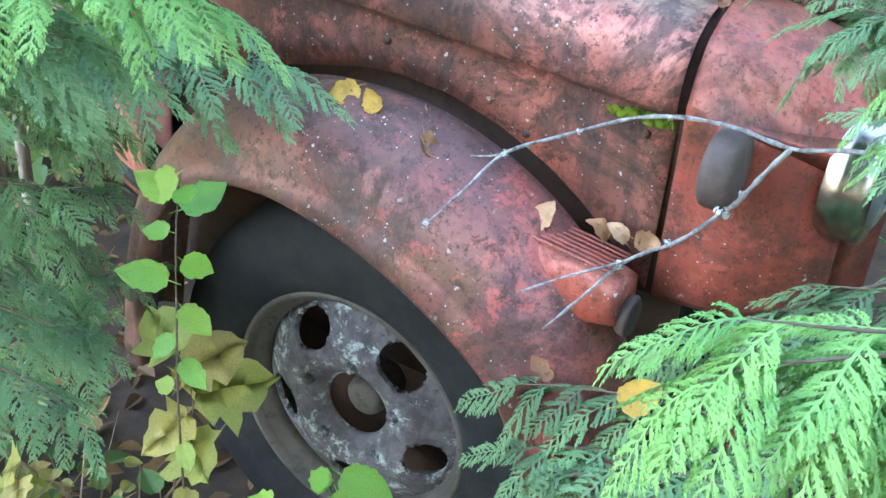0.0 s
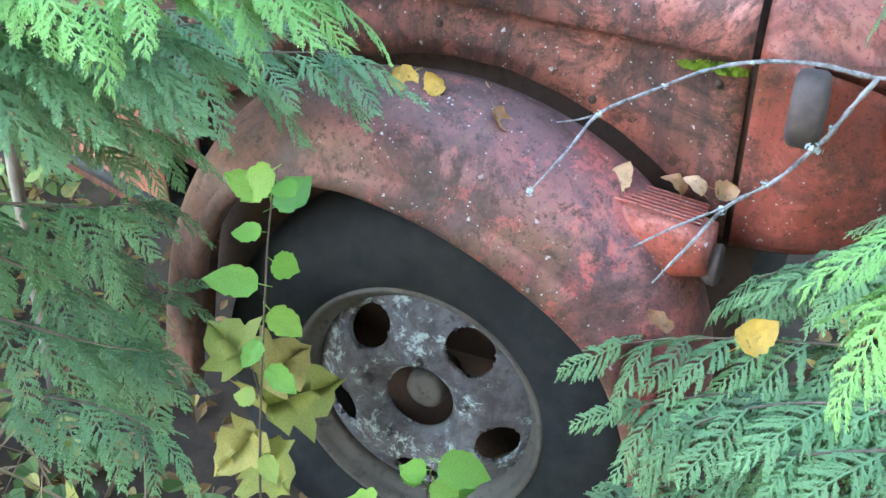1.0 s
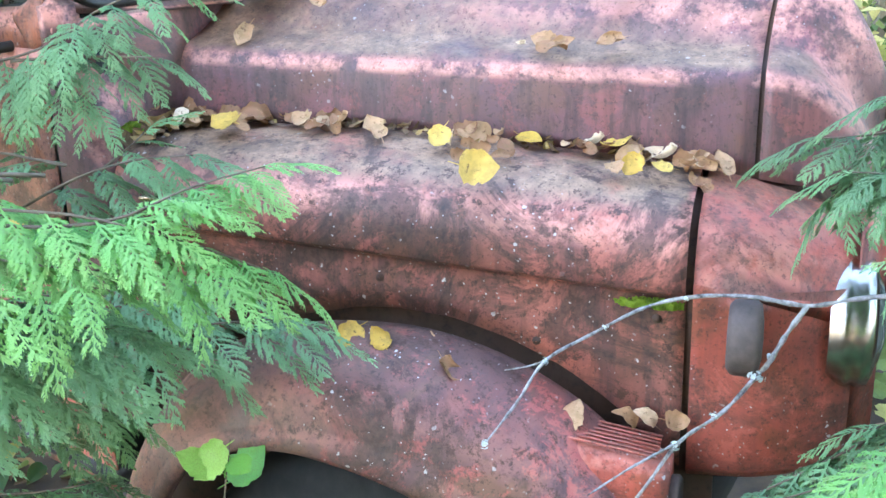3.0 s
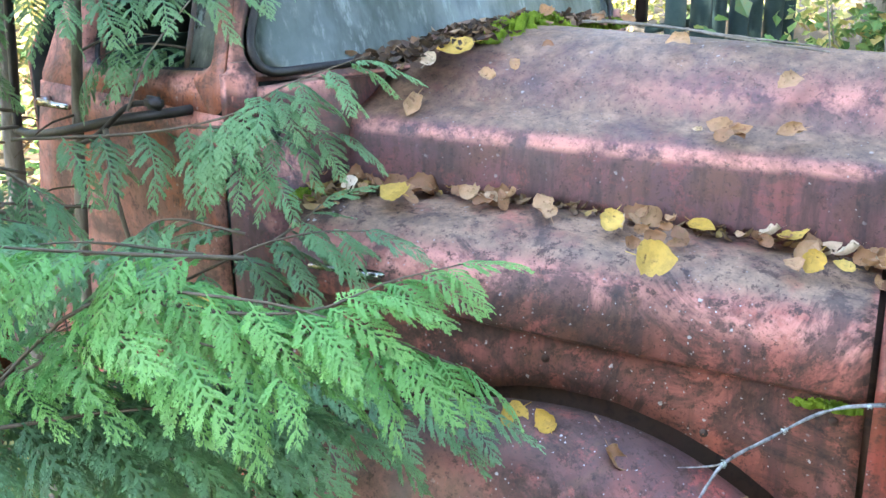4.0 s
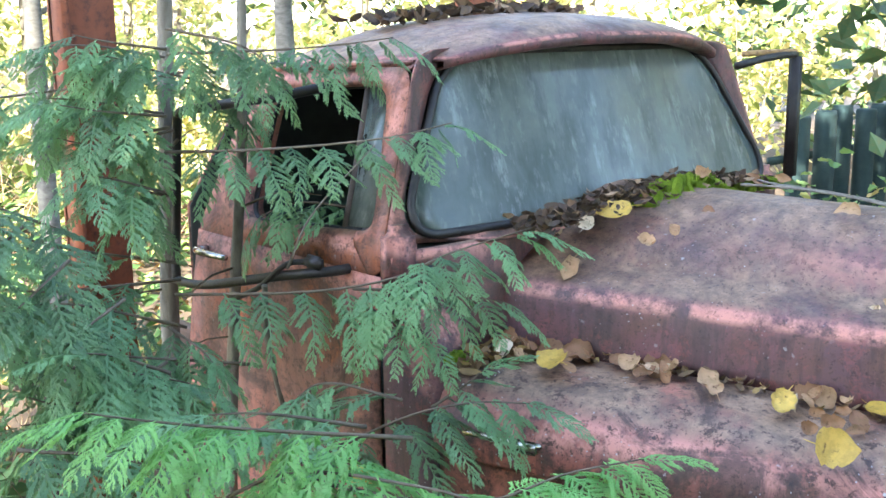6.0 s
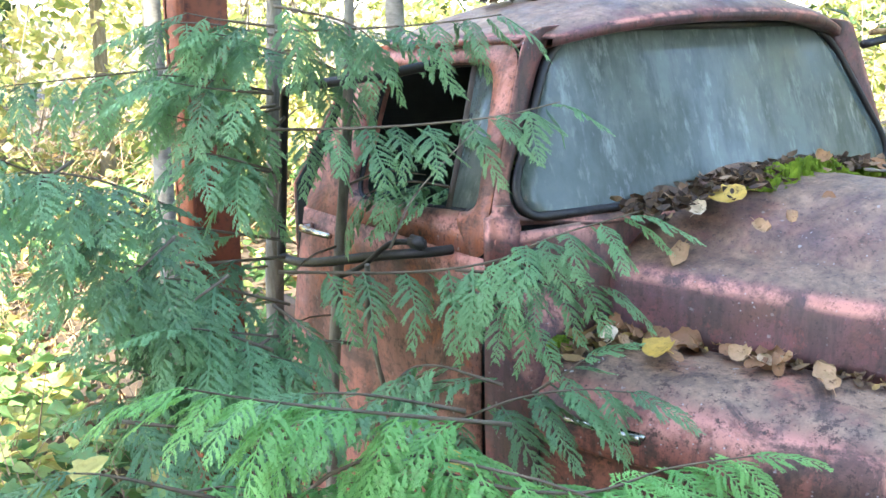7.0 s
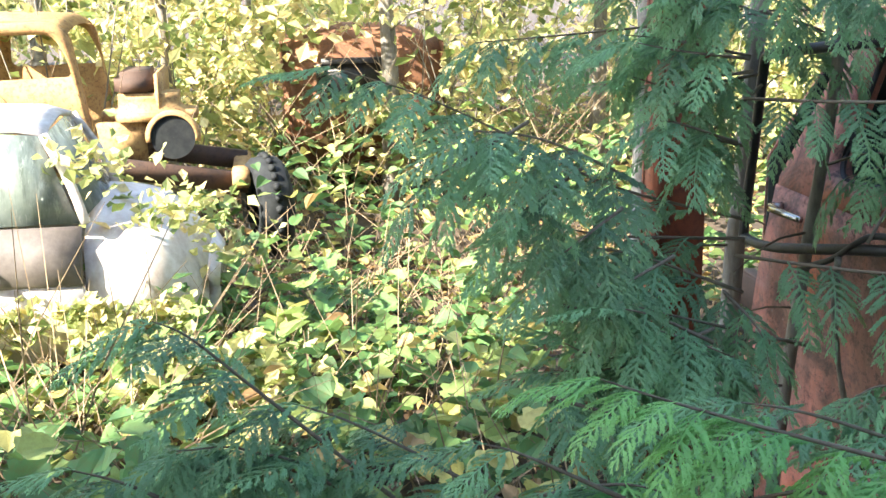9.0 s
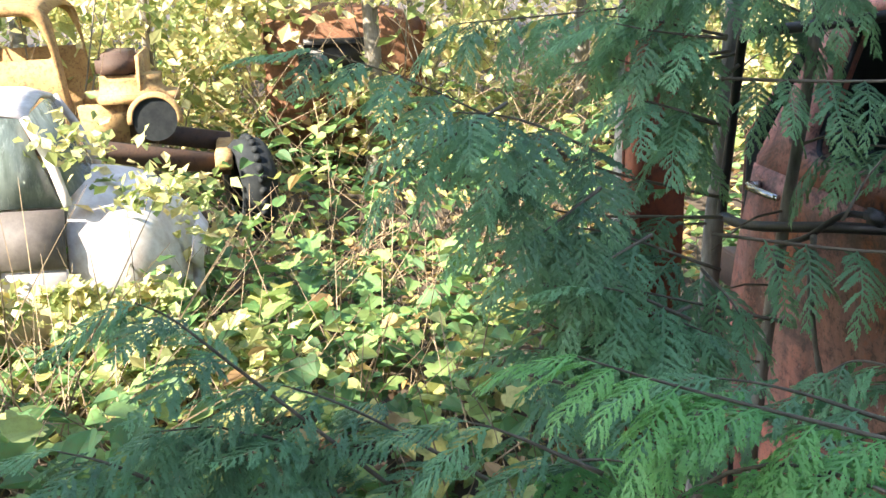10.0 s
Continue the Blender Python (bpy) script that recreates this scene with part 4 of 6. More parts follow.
CAB_BRANCHES_MORE = [
    ((-2.33, 0.82, 1.87), (-2.34, 0.67, 1.89), (-2.35, 0.50, 1.93), 0.15),
    ((-2.32, 0.80, 1.72), (-2.28, 0.65, 1.77), (-2.27, 0.54, 1.77), 0.15),
    ((-2.33, 0.83, 2.00), (-2.38, 0.71, 2.02), (-2.39, 0.55, 2.06), 0.15),
    ((-2.33, 0.83, 2.04), (-2.21, 0.94, 2.00), (-2.12, 0.99, 1.91), 0.14),
    ((-2.19, 0.73, 1.48), (-2.06, 0.73, 1.46), (-1.97, 0.74, 1.40), 0.13),
    ((-2.09, 0.67, 1.45), (-2.04, 0.47, 1.41), (-2.01, 0.28, 1.45), 0.15),
    ((-2.00, 0.63, 1.46), (-1.96, 0.50, 1.53), (-1.91, 0.36, 1.57), 0.16),
]
LEFT_BRANCHES = [
    ((-2.44, 0.90, 1.54), (-2.52, 0.60, 1.62), (-2.54, 0.40, 1.73), (-2.49, 0.16, 1.84), (-2.46, -0.03, 1.89), 0.17),
    ((-2.35, 0.84, 1.53), (-2.38, 0.50, 1.56), (-2.35, 0.30, 1.70), 0.17),
    ((-2.24, 0.79, 1.46), (-2.26, 0.54, 1.55), (-2.21, 0.31, 1.55), 0.18),
    ((-2.08, 0.84, 1.41), (-2.15, 0.61, 1.46), (-2.14, 0.39, 1.53), 0.17),
    ((-2.06, 0.65, 1.42), (-2.03, 0.45, 1.44), (-2.03, 0.34, 1.51), 0.12),
    ((-1.75, 0.94, 1.40), (-1.85, 0.83, 1.43), (-1.83, 0.70, 1.36), 0.13),
    ((-2.09, 1.14, 1.67), (-2.18, 1.01, 1.69), (-2.20, 0.85, 1.63), 0.12),
]
LEFT_BRANCHES_MORE = [
    ((-1.89, 0.28, 1.27), (-1.97, 0.07, 1.38), (-1.95, -0.10, 1.46), 0.14),
    ((-1.63, 0.77, 1.43), (-1.69, 0.60, 1.48), (-1.72, 0.42, 1.50), 0.15),
    ((-1.91, 0.13, 1.27), (-1.95, -0.06, 1.44), (-1.93, -0.19, 1.57), (-1.92, -0.24, 1.56), 0.15),
    ((-1.86, 0.30, 0.02), (-1.90, 0.16, 0.80), (-1.94, 0.03, 1.30), (-1.92, -0.11, 1.38), (-1.87, -0.22, 1.41), 0.15),
    ((-1.84, -0.18, 1.34), (-1.85, -0.28, 1.39), (-1.83, -0.44, 1.45), 0.13),
    ((-2.50, 0.91, 1.94), (-2.56, 0.60, 1.91), (-2.54, 0.23, 1.89), 0.15),
    ((-2.44, 0.89, 1.83), (-2.46, 0.72, 1.81), (-2.48, 0.53, 1.88), 0.15),
]
LEFT_BRANCHES_REST = [
    ((-2.44, 0.90, 1.81), (-2.42, 0.78, 1.70), (-2.33, 0.84, 1.64), 0.13),
    ((-2.45, 0.89, 1.95), (-2.34, 0.99, 1.90), (-2.24, 1.03, 1.79), 0.13),
    ((-1.68, 0.38, 1.38), (-1.75, 0.24, 1.43), (-1.77, 0.14, 1.44), 0.13),
]
BOUGHS_BY_POST = [
    ((-2.15, 0.46, 1.72), (-2.09, 0.35, 1.67), (-2.03, 0.25, 1.62), 0.16),
    ((-2.10, 0.51, 1.66), (-2.04, 0.40, 1.61), (-1.98, 0.30, 1.57), 0.16),
    ((-2.05, 0.58, 1.59), (-1.99, 0.47, 1.56), (-1.93, 0.40, 1.52), 0.15),
    ((-2.30, 0.62, 1.65), (-2.24, 0.45, 1.74), (-2.18, 0.31, 1.78), (-2.12, 0.18, 1.78), 0.17),
    ((-2.20, 0.38, 1.79), (-2.14, 0.24, 1.73), (-2.08, 0.12, 1.69), 0.15),
]
BOUGHS_BY_CAB = [
    ((-2.50, 0.91, 1.98), (-2.45, 0.70, 2.01), (-2.40, 0.51, 1.99), 0.14),
    ((-2.50, 0.90, 1.86), (-2.45, 0.71, 1.90), (-2.40, 0.53, 1.92), 0.14),
    ((-2.45, 0.90, 1.94), (-2.40, 0.77, 1.98), (-2.35, 0.65, 2.00), 0.13),
    ((-2.40, 0.86, 1.84), (-2.35, 0.72, 1.83), (-2.30, 0.60, 1.79), 0.13),
    ((-2.40, 0.85, 1.70), (-2.35, 0.72, 1.73), (-2.30, 0.61, 1.71), 0.13),
]
FRONT_BOUGHS = [
    ((-0.32, 1.24, 0.86), (-0.55, 1.16, 0.83), (-0.74, 1.00, 0.73), 0.17),
    ((-0.28, 1.68, 0.85), (-0.39, 1.57, 0.83), (-0.45, 1.41, 0.81), 0.15),
    ((-0.25, 1.63, 0.75), (-0.35, 1.53, 0.73), (-0.44, 1.40, 0.71), 0.16),
    ((-0.23, 1.57, 0.68), (-0.32, 1.51, 0.66), (-0.40, 1.46, 0.64), 0.16),
    ((-0.29, 1.65, 0.95), (-0.34, 1.53, 0.93), (-0.37, 1.40, 0.91), 0.14),
    ((-0.30, 1.72, 0.98), (-0.40, 1.66, 0.96), (-0.47, 1.56, 0.94), 0.14),
    ((-0.32, 1.75, 0.60), (-0.42, 1.67, 0.58), (-0.51, 1.54, 0.56), 0.15),
]
SUN_TINTED_YOUNG_FRONT = [
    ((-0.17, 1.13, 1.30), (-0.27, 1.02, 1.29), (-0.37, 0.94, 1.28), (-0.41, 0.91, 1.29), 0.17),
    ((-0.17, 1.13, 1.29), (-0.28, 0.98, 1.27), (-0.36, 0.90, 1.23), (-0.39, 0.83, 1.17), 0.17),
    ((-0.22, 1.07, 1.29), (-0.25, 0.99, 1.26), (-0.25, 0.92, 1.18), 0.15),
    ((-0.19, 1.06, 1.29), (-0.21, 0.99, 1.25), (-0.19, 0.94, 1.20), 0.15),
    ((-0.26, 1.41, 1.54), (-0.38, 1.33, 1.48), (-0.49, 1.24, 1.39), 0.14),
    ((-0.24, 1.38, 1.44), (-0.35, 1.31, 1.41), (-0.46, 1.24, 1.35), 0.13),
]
FRONT_BRANCHES = [
    ((-0.29, 1.25, 0.76), (-0.59, 1.11, 0.69), (-0.77, 0.97, 0.63), 0.16),
    ((-0.36, 1.37, 0.89), (-0.65, 1.19, 0.78), (-0.82, 1.08, 0.71), 0.15),
    ((-0.21, 1.54, 1.14), (-0.40, 1.45, 1.10), (-0.59, 1.36, 1.05), 0.14),
    ((-0.20, 1.47, 1.10), (-0.45, 1.38, 1.03), (-0.68, 1.22, 0.94), 0.15),
    ((-0.23, 1.62, 1.19), (-0.35, 1.54, 1.17), (-0.49, 1.49, 1.10), 0.13),
    ((-0.26, 1.49, 1.46), (-0.40, 1.41, 1.40), (-0.49, 1.33, 1.33), 0.13),
    ((-0.23, 1.37, 1.39), (-0.35, 1.30, 1.39), (-0.49, 1.25, 1.41), 0.12),
]
FRONT_BRANCHES_MORE = [
    ((-0.33, 1.61, 1.60), (-0.53, 1.51, 1.49), (-0.73, 1.44, 1.46), 0.14),
    ((-0.42, 1.59, 1.53), (-0.56, 1.45, 1.43), (-0.65, 1.40, 1.36), 0.13),
    ((-0.28, 1.51, 1.55), (-0.46, 1.48, 1.54), (-0.64, 1.43, 1.55), 0.14),
    ((-0.28, 1.43, 1.43), (-0.47, 1.40, 1.45), (-0.66, 1.38, 1.44), 0.13),
    ((-0.36, 1.33, 0.91), (-0.55, 1.28, 0.87), (-0.76, 1.20, 0.82), (-0.91, 1.10, 0.77), 0.15),
    ((-0.30, 1.19, 0.87), (-0.48, 1.11, 0.81), (-0.62, 1.00, 0.75), 0.15),
    ((-0.45, 1.46, 1.09), (-0.60, 1.34, 0.98), (-0.76, 1.24, 0.88), 0.14),
]
WHEEL_BRANCHES = [
    ((-1.74, 0.56, 0.94), (-1.62, 0.73, 0.91), (-1.52, 0.86, 0.92), 0.14),
    ((-1.67, 0.51, 0.78), (-1.53, 0.65, 0.71), (-1.41, 0.76, 0.69), 0.14),
    ((-1.59, 0.49, 0.67), (-1.47, 0.62, 0.62), (-1.32, 0.68, 0.55), 0.14),
    ((-1.74, 0.56, 1.18), (-1.61, 0.74, 1.13), (-1.48, 0.86, 1.06), 0.14),
    ((-1.92, 0.54, 0.84), (-1.77, 0.70, 0.80), (-1.60, 0.84, 0.75), 0.13),
    ((-1.75, 0.57, 0.84), (-1.62, 0.67, 0.77), (-1.51, 0.69, 0.71), 0.13),
    ((-1.74, 0.72, 0.67), (-1.63, 0.75, 0.63), (-1.45, 0.71, 0.48), 0.14),
]
WHEEL_BRANCHES_MORE = [
    ((-1.77, 0.82, 0.81), (-1.65, 0.80, 0.69), (-1.59, 0.93, 0.72), 0.12),
    ((-1.73, 0.62, 1.07), (-1.61, 0.80, 1.04), (-1.49, 0.88, 1.00), 0.12),
]


seed = 100
for group, sets in (("cedar branches over the fender", (FENDER_BRANCHES,)), ("cedar branches beside the cab", (CAB_BRANCHES, CAB_BRANCHES_MORE, BOUGHS_BY_CAB)),
                    ("cedar branches over the undergrowth", (LEFT_BRANCHES, LEFT_BRANCHES_MORE, LEFT_BRANCHES_REST, BOUGHS_BY_POST)),
                    ("cedar branches at the truck's front", (FRONT_BRANCHES, FRONT_BRANCHES_MORE, FRONT_BOUGHS)), ("cedar branches beside the wheel", (WHEEL_BRANCHES, WHEEL_BRANCHES_MORE)), ("young cedar branches", (SUN_TINTED_YOUNG_FENDER, SUN_TINTED_YOUNG_FRONT))):
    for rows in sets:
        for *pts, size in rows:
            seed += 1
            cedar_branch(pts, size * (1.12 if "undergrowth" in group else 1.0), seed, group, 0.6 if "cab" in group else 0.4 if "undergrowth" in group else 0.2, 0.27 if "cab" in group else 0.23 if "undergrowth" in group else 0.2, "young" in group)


def young_trunk(pts, r0, r1, label):
    """A thin young cedar trunk with a few dead twigs."""
    t = thing("young_cedar", label, "tree", (pts[0][0], pts[0][1], 0.0))
    part("trunk", tube(pts, r0, r1, 24, 9, 0.06, 5), BARK, t)
    rnd = random.Random(int(r0 * 9999))
    line = smooth_line(pts, 30)
    for k in range(9):
        p = line[5 + k * 2]
        a = rnd.uniform(0, math.tau)
        d = Vector((math.cos(a), math.sin(a), rnd.uniform(-0.5, 0.3))) * rnd.uniform(0.12, 0.3)
        part("dead_twig", tube([p, p + d * 0.5 + Vector((0, 0, 0.02)), p + d], 0.003, 0.001, 6, 5, 0.2, k), STEM, t)


young_trunk([(-2.66, 0.95, 0.0), (-2.645, 0.95, 0.9), (-2.629, 0.95, 1.376), (-2.61, 0.95, 1.566), (-2.572, 0.95, 1.978), (-2.53, 0.96, 2.6), (-2.5, 0.98, 3.4)], 0.025, 0.015, "thin grey-brown cedar trunk close to the cab door")
young_trunk([(-2.39, 0.94, 0.0), (-2.38, 0.945, 0.8), (-2.375, 0.95, 1.11), (-2.354, 0.97, 1.5), (-2.311, 0.98, 1.842), (-2.29, 0.99, 2.4), (-2.28, 1.0, 3.0)], 0.017, 0.008, "slender dark cedar stem leaning by the cab door")

# ---- lichen-covered twig over the fender ----
tw = thing("dead_twig", "grey dead twig with crusty lichen lying across the nose and fender", "twig", (-0.62, 1.41, 1.23))
for pts, r0, r1 in (
        ([(-0.5, 1.42, 1.27), (-0.56, 1.42, 1.25), (-0.62, 1.41, 1.23), (-0.7, 1.385, 1.236), (-0.78, 1.365, 1.225), (-0.85, 1.34, 1.2), (-0.89, 1.24, 1.18), (-0.92, 1.16, 1.16), (-0.93, 1.1, 1.115), (-0.955, 1.05, 1.06)], 0.004, 0.0018),
        ([(-0.92, 1.16, 1.16), (-0.955, 1.165, 1.14), (-1.0, 1.17, 1.12)], 0.002, 0.0008),
        ([(-0.62, 1.41, 1.23), (-0.64, 1.395, 1.19), (-0.66, 1.375, 1.14), (-0.674, 1.366, 1.118), (-0.7, 1.31, 1.075), (-0.74, 1.25, 1.04), (-0.765, 1.2, 0.985), (-0.79, 1.15, 0.93)], 0.0046, 0.002),
        ([(-0.74, 1.25, 1.04), (-0.78, 1.17, 1.02), (-0.81, 1.1, 1.0)], 0.0025, 0.0012)):
    part("twig", tube(pts, r0, r1, 40, 7, 0.3, 3), TWIG, tw)


lr = random.Random(12)
for c, r in (((-0.674, 1.366, 1.118), 0.014), ((-0.745, 1.245, 1.035), 0.009), ((-0.66, 1.38, 1.15), 0.007), ((-0.92, 1.16, 1.16), 0.007), ((-0.955, 1.05, 1.06), 0.008), ((-0.79, 1.36, 1.222), 0.006), ((-0.71, 1.3, 1.07), 0.008), ((-0.88, 1.27, 1.186), 0.006)):
    bm = bmesh.new()
    for k in range(26):
        d = Vector((lr.gauss(0, 1), lr.gauss(0, 1), lr.gauss(0, 1))).normalized()
        o = Vector(c) + d * r * lr.uniform(0.2, 1.0)
        u = d.orthogonal().normalized() * r * 0.35
        v = d.cross(u)
        bm.faces.new([bm.verts.new(o + e) for e in (u, v, -u, -v)])
    part("lichen", bm, LICHEN, tw, "pale crusty lichen tuft")

# ---- leaves ----
def leaf_outline(kind, n=12):
    if kind == "oval":
        return [(0, 0), (0.25, 0.17), (0.5, 0.24), (0.75, 0.17), (0.92, 0.06), (1, 0)]
    if kind == "heart":
        return [(0, 0), (-0.04, 0.12), (0.05, 0.28), (0.25, 0.37), (0.5, 0.34), (0.75, 0.2), (0.92, 0.07), (1, 0)]
    return [(0, 0), (-0.05, 0.15), (0.02, 0.36), (0.1, 0.44), (0.2, 0.37), (0.32, 0.55), (0.46, 0.5), (0.5, 0.34), (0.66, 0.32), (0.8, 0.24), (0.88, 0.1), (1, 0)]


def leaf_mesh(kind, mat, curl, seed, name="leaf"):
    """A leaf one unit long: two halves folded on the midrib, curled and wavy at the edge."""
    rnd = random.Random(seed)
    pts = leaf_outline(kind)
    bm = bmesh.new()

    def bend(x, y):
        return Vector((x, y, 0.5 * curl * (x - 0.5) ** 2 + y * y * (1.2 * curl + 0.2) + (0.04 + 0.05 * curl) * math.sin(9 * x + 13 * y + 2 * seed)))

    def edge(x, y):
        return bm.verts.new(bend(x + rnd.uniform(-0.04, 0.04), y * rnd.uniform(0.8, 1.2)) + Vector((0, 0, rnd.uniform(-0.07, 0.09) * min(1.0, curl))))

    mids = [bm.verts.new(bend(max(0, min(1, x)), 0)) for x, _ in pts]
    for s in (-1, 1):
        half = [bm.verts.new(bend(x, y * 0.5 * s)) for x, y in pts]
        rim = [edge(x, y * s) for x, y in pts]
        for rows in ((mids, half), (half, rim)):
            a, b = rows
            for i in range(len(pts) - 1):
                try:
                    bm.faces.new((a[i], a[i + 1], b[i + 1], b[i]))
                except ValueError:
                    pass
    bmesh.ops.remove_doubles(bm, verts=bm.verts[:], dist=0.0005)
    me = bpy.data.meshes.new(name)
    bm.to_mesh(me)
    bm.free()
    me.polygons.foreach_set("use_smooth", [True] * len(me.polygons))
    me.materials.append(mat)
    return me


def dry_leaf_mesh(seed, material, curl):
    """A dry leaf one unit long: ovate, rolled across its midrib, bowed along it, with a crumpled edge and a stalk."""
    rnd = random.Random(seed)
    bm = bmesh.new()
    width, roll, bow, lop = rnd.uniform(0.3, 0.42), curl * rnd.uniform(1.6, 2.8), curl * rnd.uniform(-1.0, 1.6), rnd.uniform(-0.25, 0.25)
    nu, nv = 13, 9
    grid = []
    for i in range(nu):
        u, line = i / (nu - 1), []
        half = width * math.sin(math.pi * (0.02 + 0.97 * u) ** 0.75) ** (0.5 + 0.45 * u)
        k = max(0.15, roll * (0.7 + 0.6 * noise.noise((u * 2.5, seed * 1.7, 0))))
        for j in range(nv):
            v = -1 + 2 * j / (nv - 1)
            w = v * half * (1 + (0.3 * noise.noise((u * 9, v, seed)) if abs(v) == 1 else 0)) + lop * 0.1
            a, b = w * k, (u - 0.5) * bow
            x = math.sin(b) / bow if abs(bow) > 0.05 else u - 0.5
            h = (1 - math.cos(a)) / k + ((1 - math.cos(b)) / bow if abs(bow) > 0.05 else 0)
            h += (0.03 + 0.05 * abs(v)) * min(1.2, curl + 0.3) * noise.noise((u * 5, v * 3, seed * 3.1)) - 0.012 * math.exp(-(v / 0.12) ** 2)
            line.append(bm.verts.new((x + 0.5, math.sin(a) / k, h)))
        grid.append(line)
    for r, q in zip(grid, grid[1:]):
        for j in range(nv - 1):
            bm.faces.new((r[j], r[j + 1], q[j + 1], q[j]))
    o = grid[0][nv // 2].co
    tail = [bm.verts.new(o + Vector(q)) for q in ((0.03, -0.014, 0), (0.03, 0.014, 0), (-0.26, 0.05, 0.04), (-0.26, 0.065, 0.04))]
    bm.faces.new((tail[0], tail[1], tail[3], tail[2]))
    for e in bm.faces:
        e.smooth = True
    me = bpy.data.meshes.new("leaf")
    bm.to_mesh(me)
    bm.free()
    me.materials.append(material)
    return me


TAN = [dry_leaf_mesh(40 + k, TAN_LEAF, 0.9 + 0.28 * k) for k in range(8)]
YEL = [dry_leaf_mesh(60 + k, YELLOW_LEAF, 0.35 + 0.3 * k) for k in range(4)]
HEART = [dry_leaf_mesh(80 + k, GREEN_LEAF, 0.22 + 0.12 * k) for k in range(3)]
lrnd = random.Random(77)


def fallen_leaf(p, size, yellow=False, tilt=0.35, on="the truck"):
    col = "yellow" if yellow else "tan curled"
    me = YEL[lrnd.randrange(4)] if yellow else TAN[lrnd.randrange(8)]
    ob = new("fallen_leaf", me)
    z = (Vector((0.3, -0.5, 0.9)) + Vector((lrnd.uniform(-1, 1), lrnd.uniform(-1, 1), lrnd.uniform(-0.2, 0.4))) * tilt).normalized()
    a = lrnd.uniform(0, math.tau)
    y = z.cross(Vector((math.cos(a), math.sin(a), 0))).normalized()
    x = y.cross(z)
    ob.matrix_basis = Matrix.Translation(p) @ Matrix((x, y, z)).transposed().to_4x4() @ Matrix.Diagonal((size, size * lrnd.uniform(0.85, 1.2), size * lrnd.uniform(0.7, 1.1), 1)) @ Matrix.Translation((-0.5, 0, 0.1))
    return tagged(ob, f"{col} dry fallen leaf lying on {on}", "leaf", "fallen leaves on the truck")


SHELF_LEAVES = [
    (-0.268, -0.018, 0.060, 0), (-0.288, -0.071, 0.050, 0), (-0.182, -0.089, 0.045, 0), (-0.213, -0.122, 0.050, 0), (-0.302, -0.090, 0.050, 1),
    (-0.195, -0.200, 0.066, 1), (-0.154, -0.018, 0.050, 1), (-0.059, -0.039, 0.040, 0), (-0.043, -0.018, 0.050, 0), (-0.003, -0.018, 0.066, 1),
    (0.026, -0.018, 0.045, 0), (0.040, -0.109, 0.045, 1), (0.014, -0.123, 0.040, 0), (0.059, -0.018, 0.050, 0), (0.085, -0.095, 0.035, 1),
    (0.110, -0.018, 0.040, 0), (0.128, -0.018, 0.060, 0), (0.150, -0.018, 0.060, 0), (0.177, -0.018, 0.055, 0), (0.136, -0.018, 0.050, 0),
    (0.141, -0.143, 0.040, 0), (0.160, -0.150, 0.040, 0), (-0.247, -0.155, 0.035, 0), (-0.181, -0.128, 0.040, 0), (-0.939, -0.074, 0.050, 0),
    (-0.915, -0.018, 0.050, 0), (-1.042, -0.018, 0.050, 0), (-1.148, -0.018, 0.060, 1), (-1.200, -0.018, 0.060, 1), (-0.922, -0.018, 0.050, 0),
    (-0.842, -0.018, 0.085, 0), (-0.757, -0.018, 0.060, 0), (-0.725, -0.087, 0.060, 1), (-0.689, -0.018, 0.085, 0), (-0.586, -0.035, 0.060, 0),
    (-0.554, -0.018, 0.055, 0), (-0.536, -0.018, 0.050, 0), (-0.435, -0.057, 0.060, 0), (-0.816, -0.032, 0.050, 0), (-0.688, -0.018, 0.045, 0),
    (-0.686, -0.098, 0.040, 0), (-0.614, -0.018, 0.040, 0), (-0.552, -0.055, 0.045, 0),
]
BONNET_LEAVES = [
    (-1.750, 1.368, 0.070, 0), (-1.353, 1.700, 0.055, 0), (-1.200, 1.523, 0.020, 0), (-1.138, 1.565, 0.045, 0),
    (-1.641, 1.483, 0.050, 0), (-1.621, 1.531, 0.035, 0), (-1.593, 1.604, 0.030, 0), (-1.184, 1.569, 0.050, 0),
    (-1.144, 1.519, 0.040, 0), (-1.106, 1.671, 0.060, 0), (-1.142, 1.562, 0.040, 0), (-1.062, 1.597, 0.055, 0),
]
COWL_LEAVES = [
    (-1.740, 1.485, 1.665, 0.080, 1), (-1.740, 1.407, 1.652, 0.050, 0), (-1.740, 1.792, 1.716, 0.050, 0), (-1.740, 2.120, 1.667, 0.050, 0), (-1.740, 1.809, 1.619, 0.040, 0), (-1.740, 1.996, 1.677, 0.050, 0),
]
for s, n, size, yellow in SHELF_LEAVES:
    fallen_leaf(g(s, n, gutter_z(s) + 0.014 - 0.12 * max(0, -n - 0.1)), size * (1.1 if yellow else 1.0), yellow, 0.55, "the bonnet's edge")
HEAPS = [(-0.92, 0.1, 7), (-0.74, 0.07, 5), (-0.52, 0.05, 4), (-0.24, 0.06, 5), (-0.02, 0.07, 6), (0.13, 0.05, 5)]      # place along the gutter, spread, leaves
for at, spread, many in HEAPS:
    for k in range(many):
        s = min(0.18, at + lrnd.uniform(-spread, spread))
        n = -0.02 - abs(lrnd.gauss(0, 0.03))
        fallen_leaf(g(s, n, gutter_z(s) + 0.018), lrnd.uniform(0.03, 0.055), False, 0.9, "the bonnet's edge")


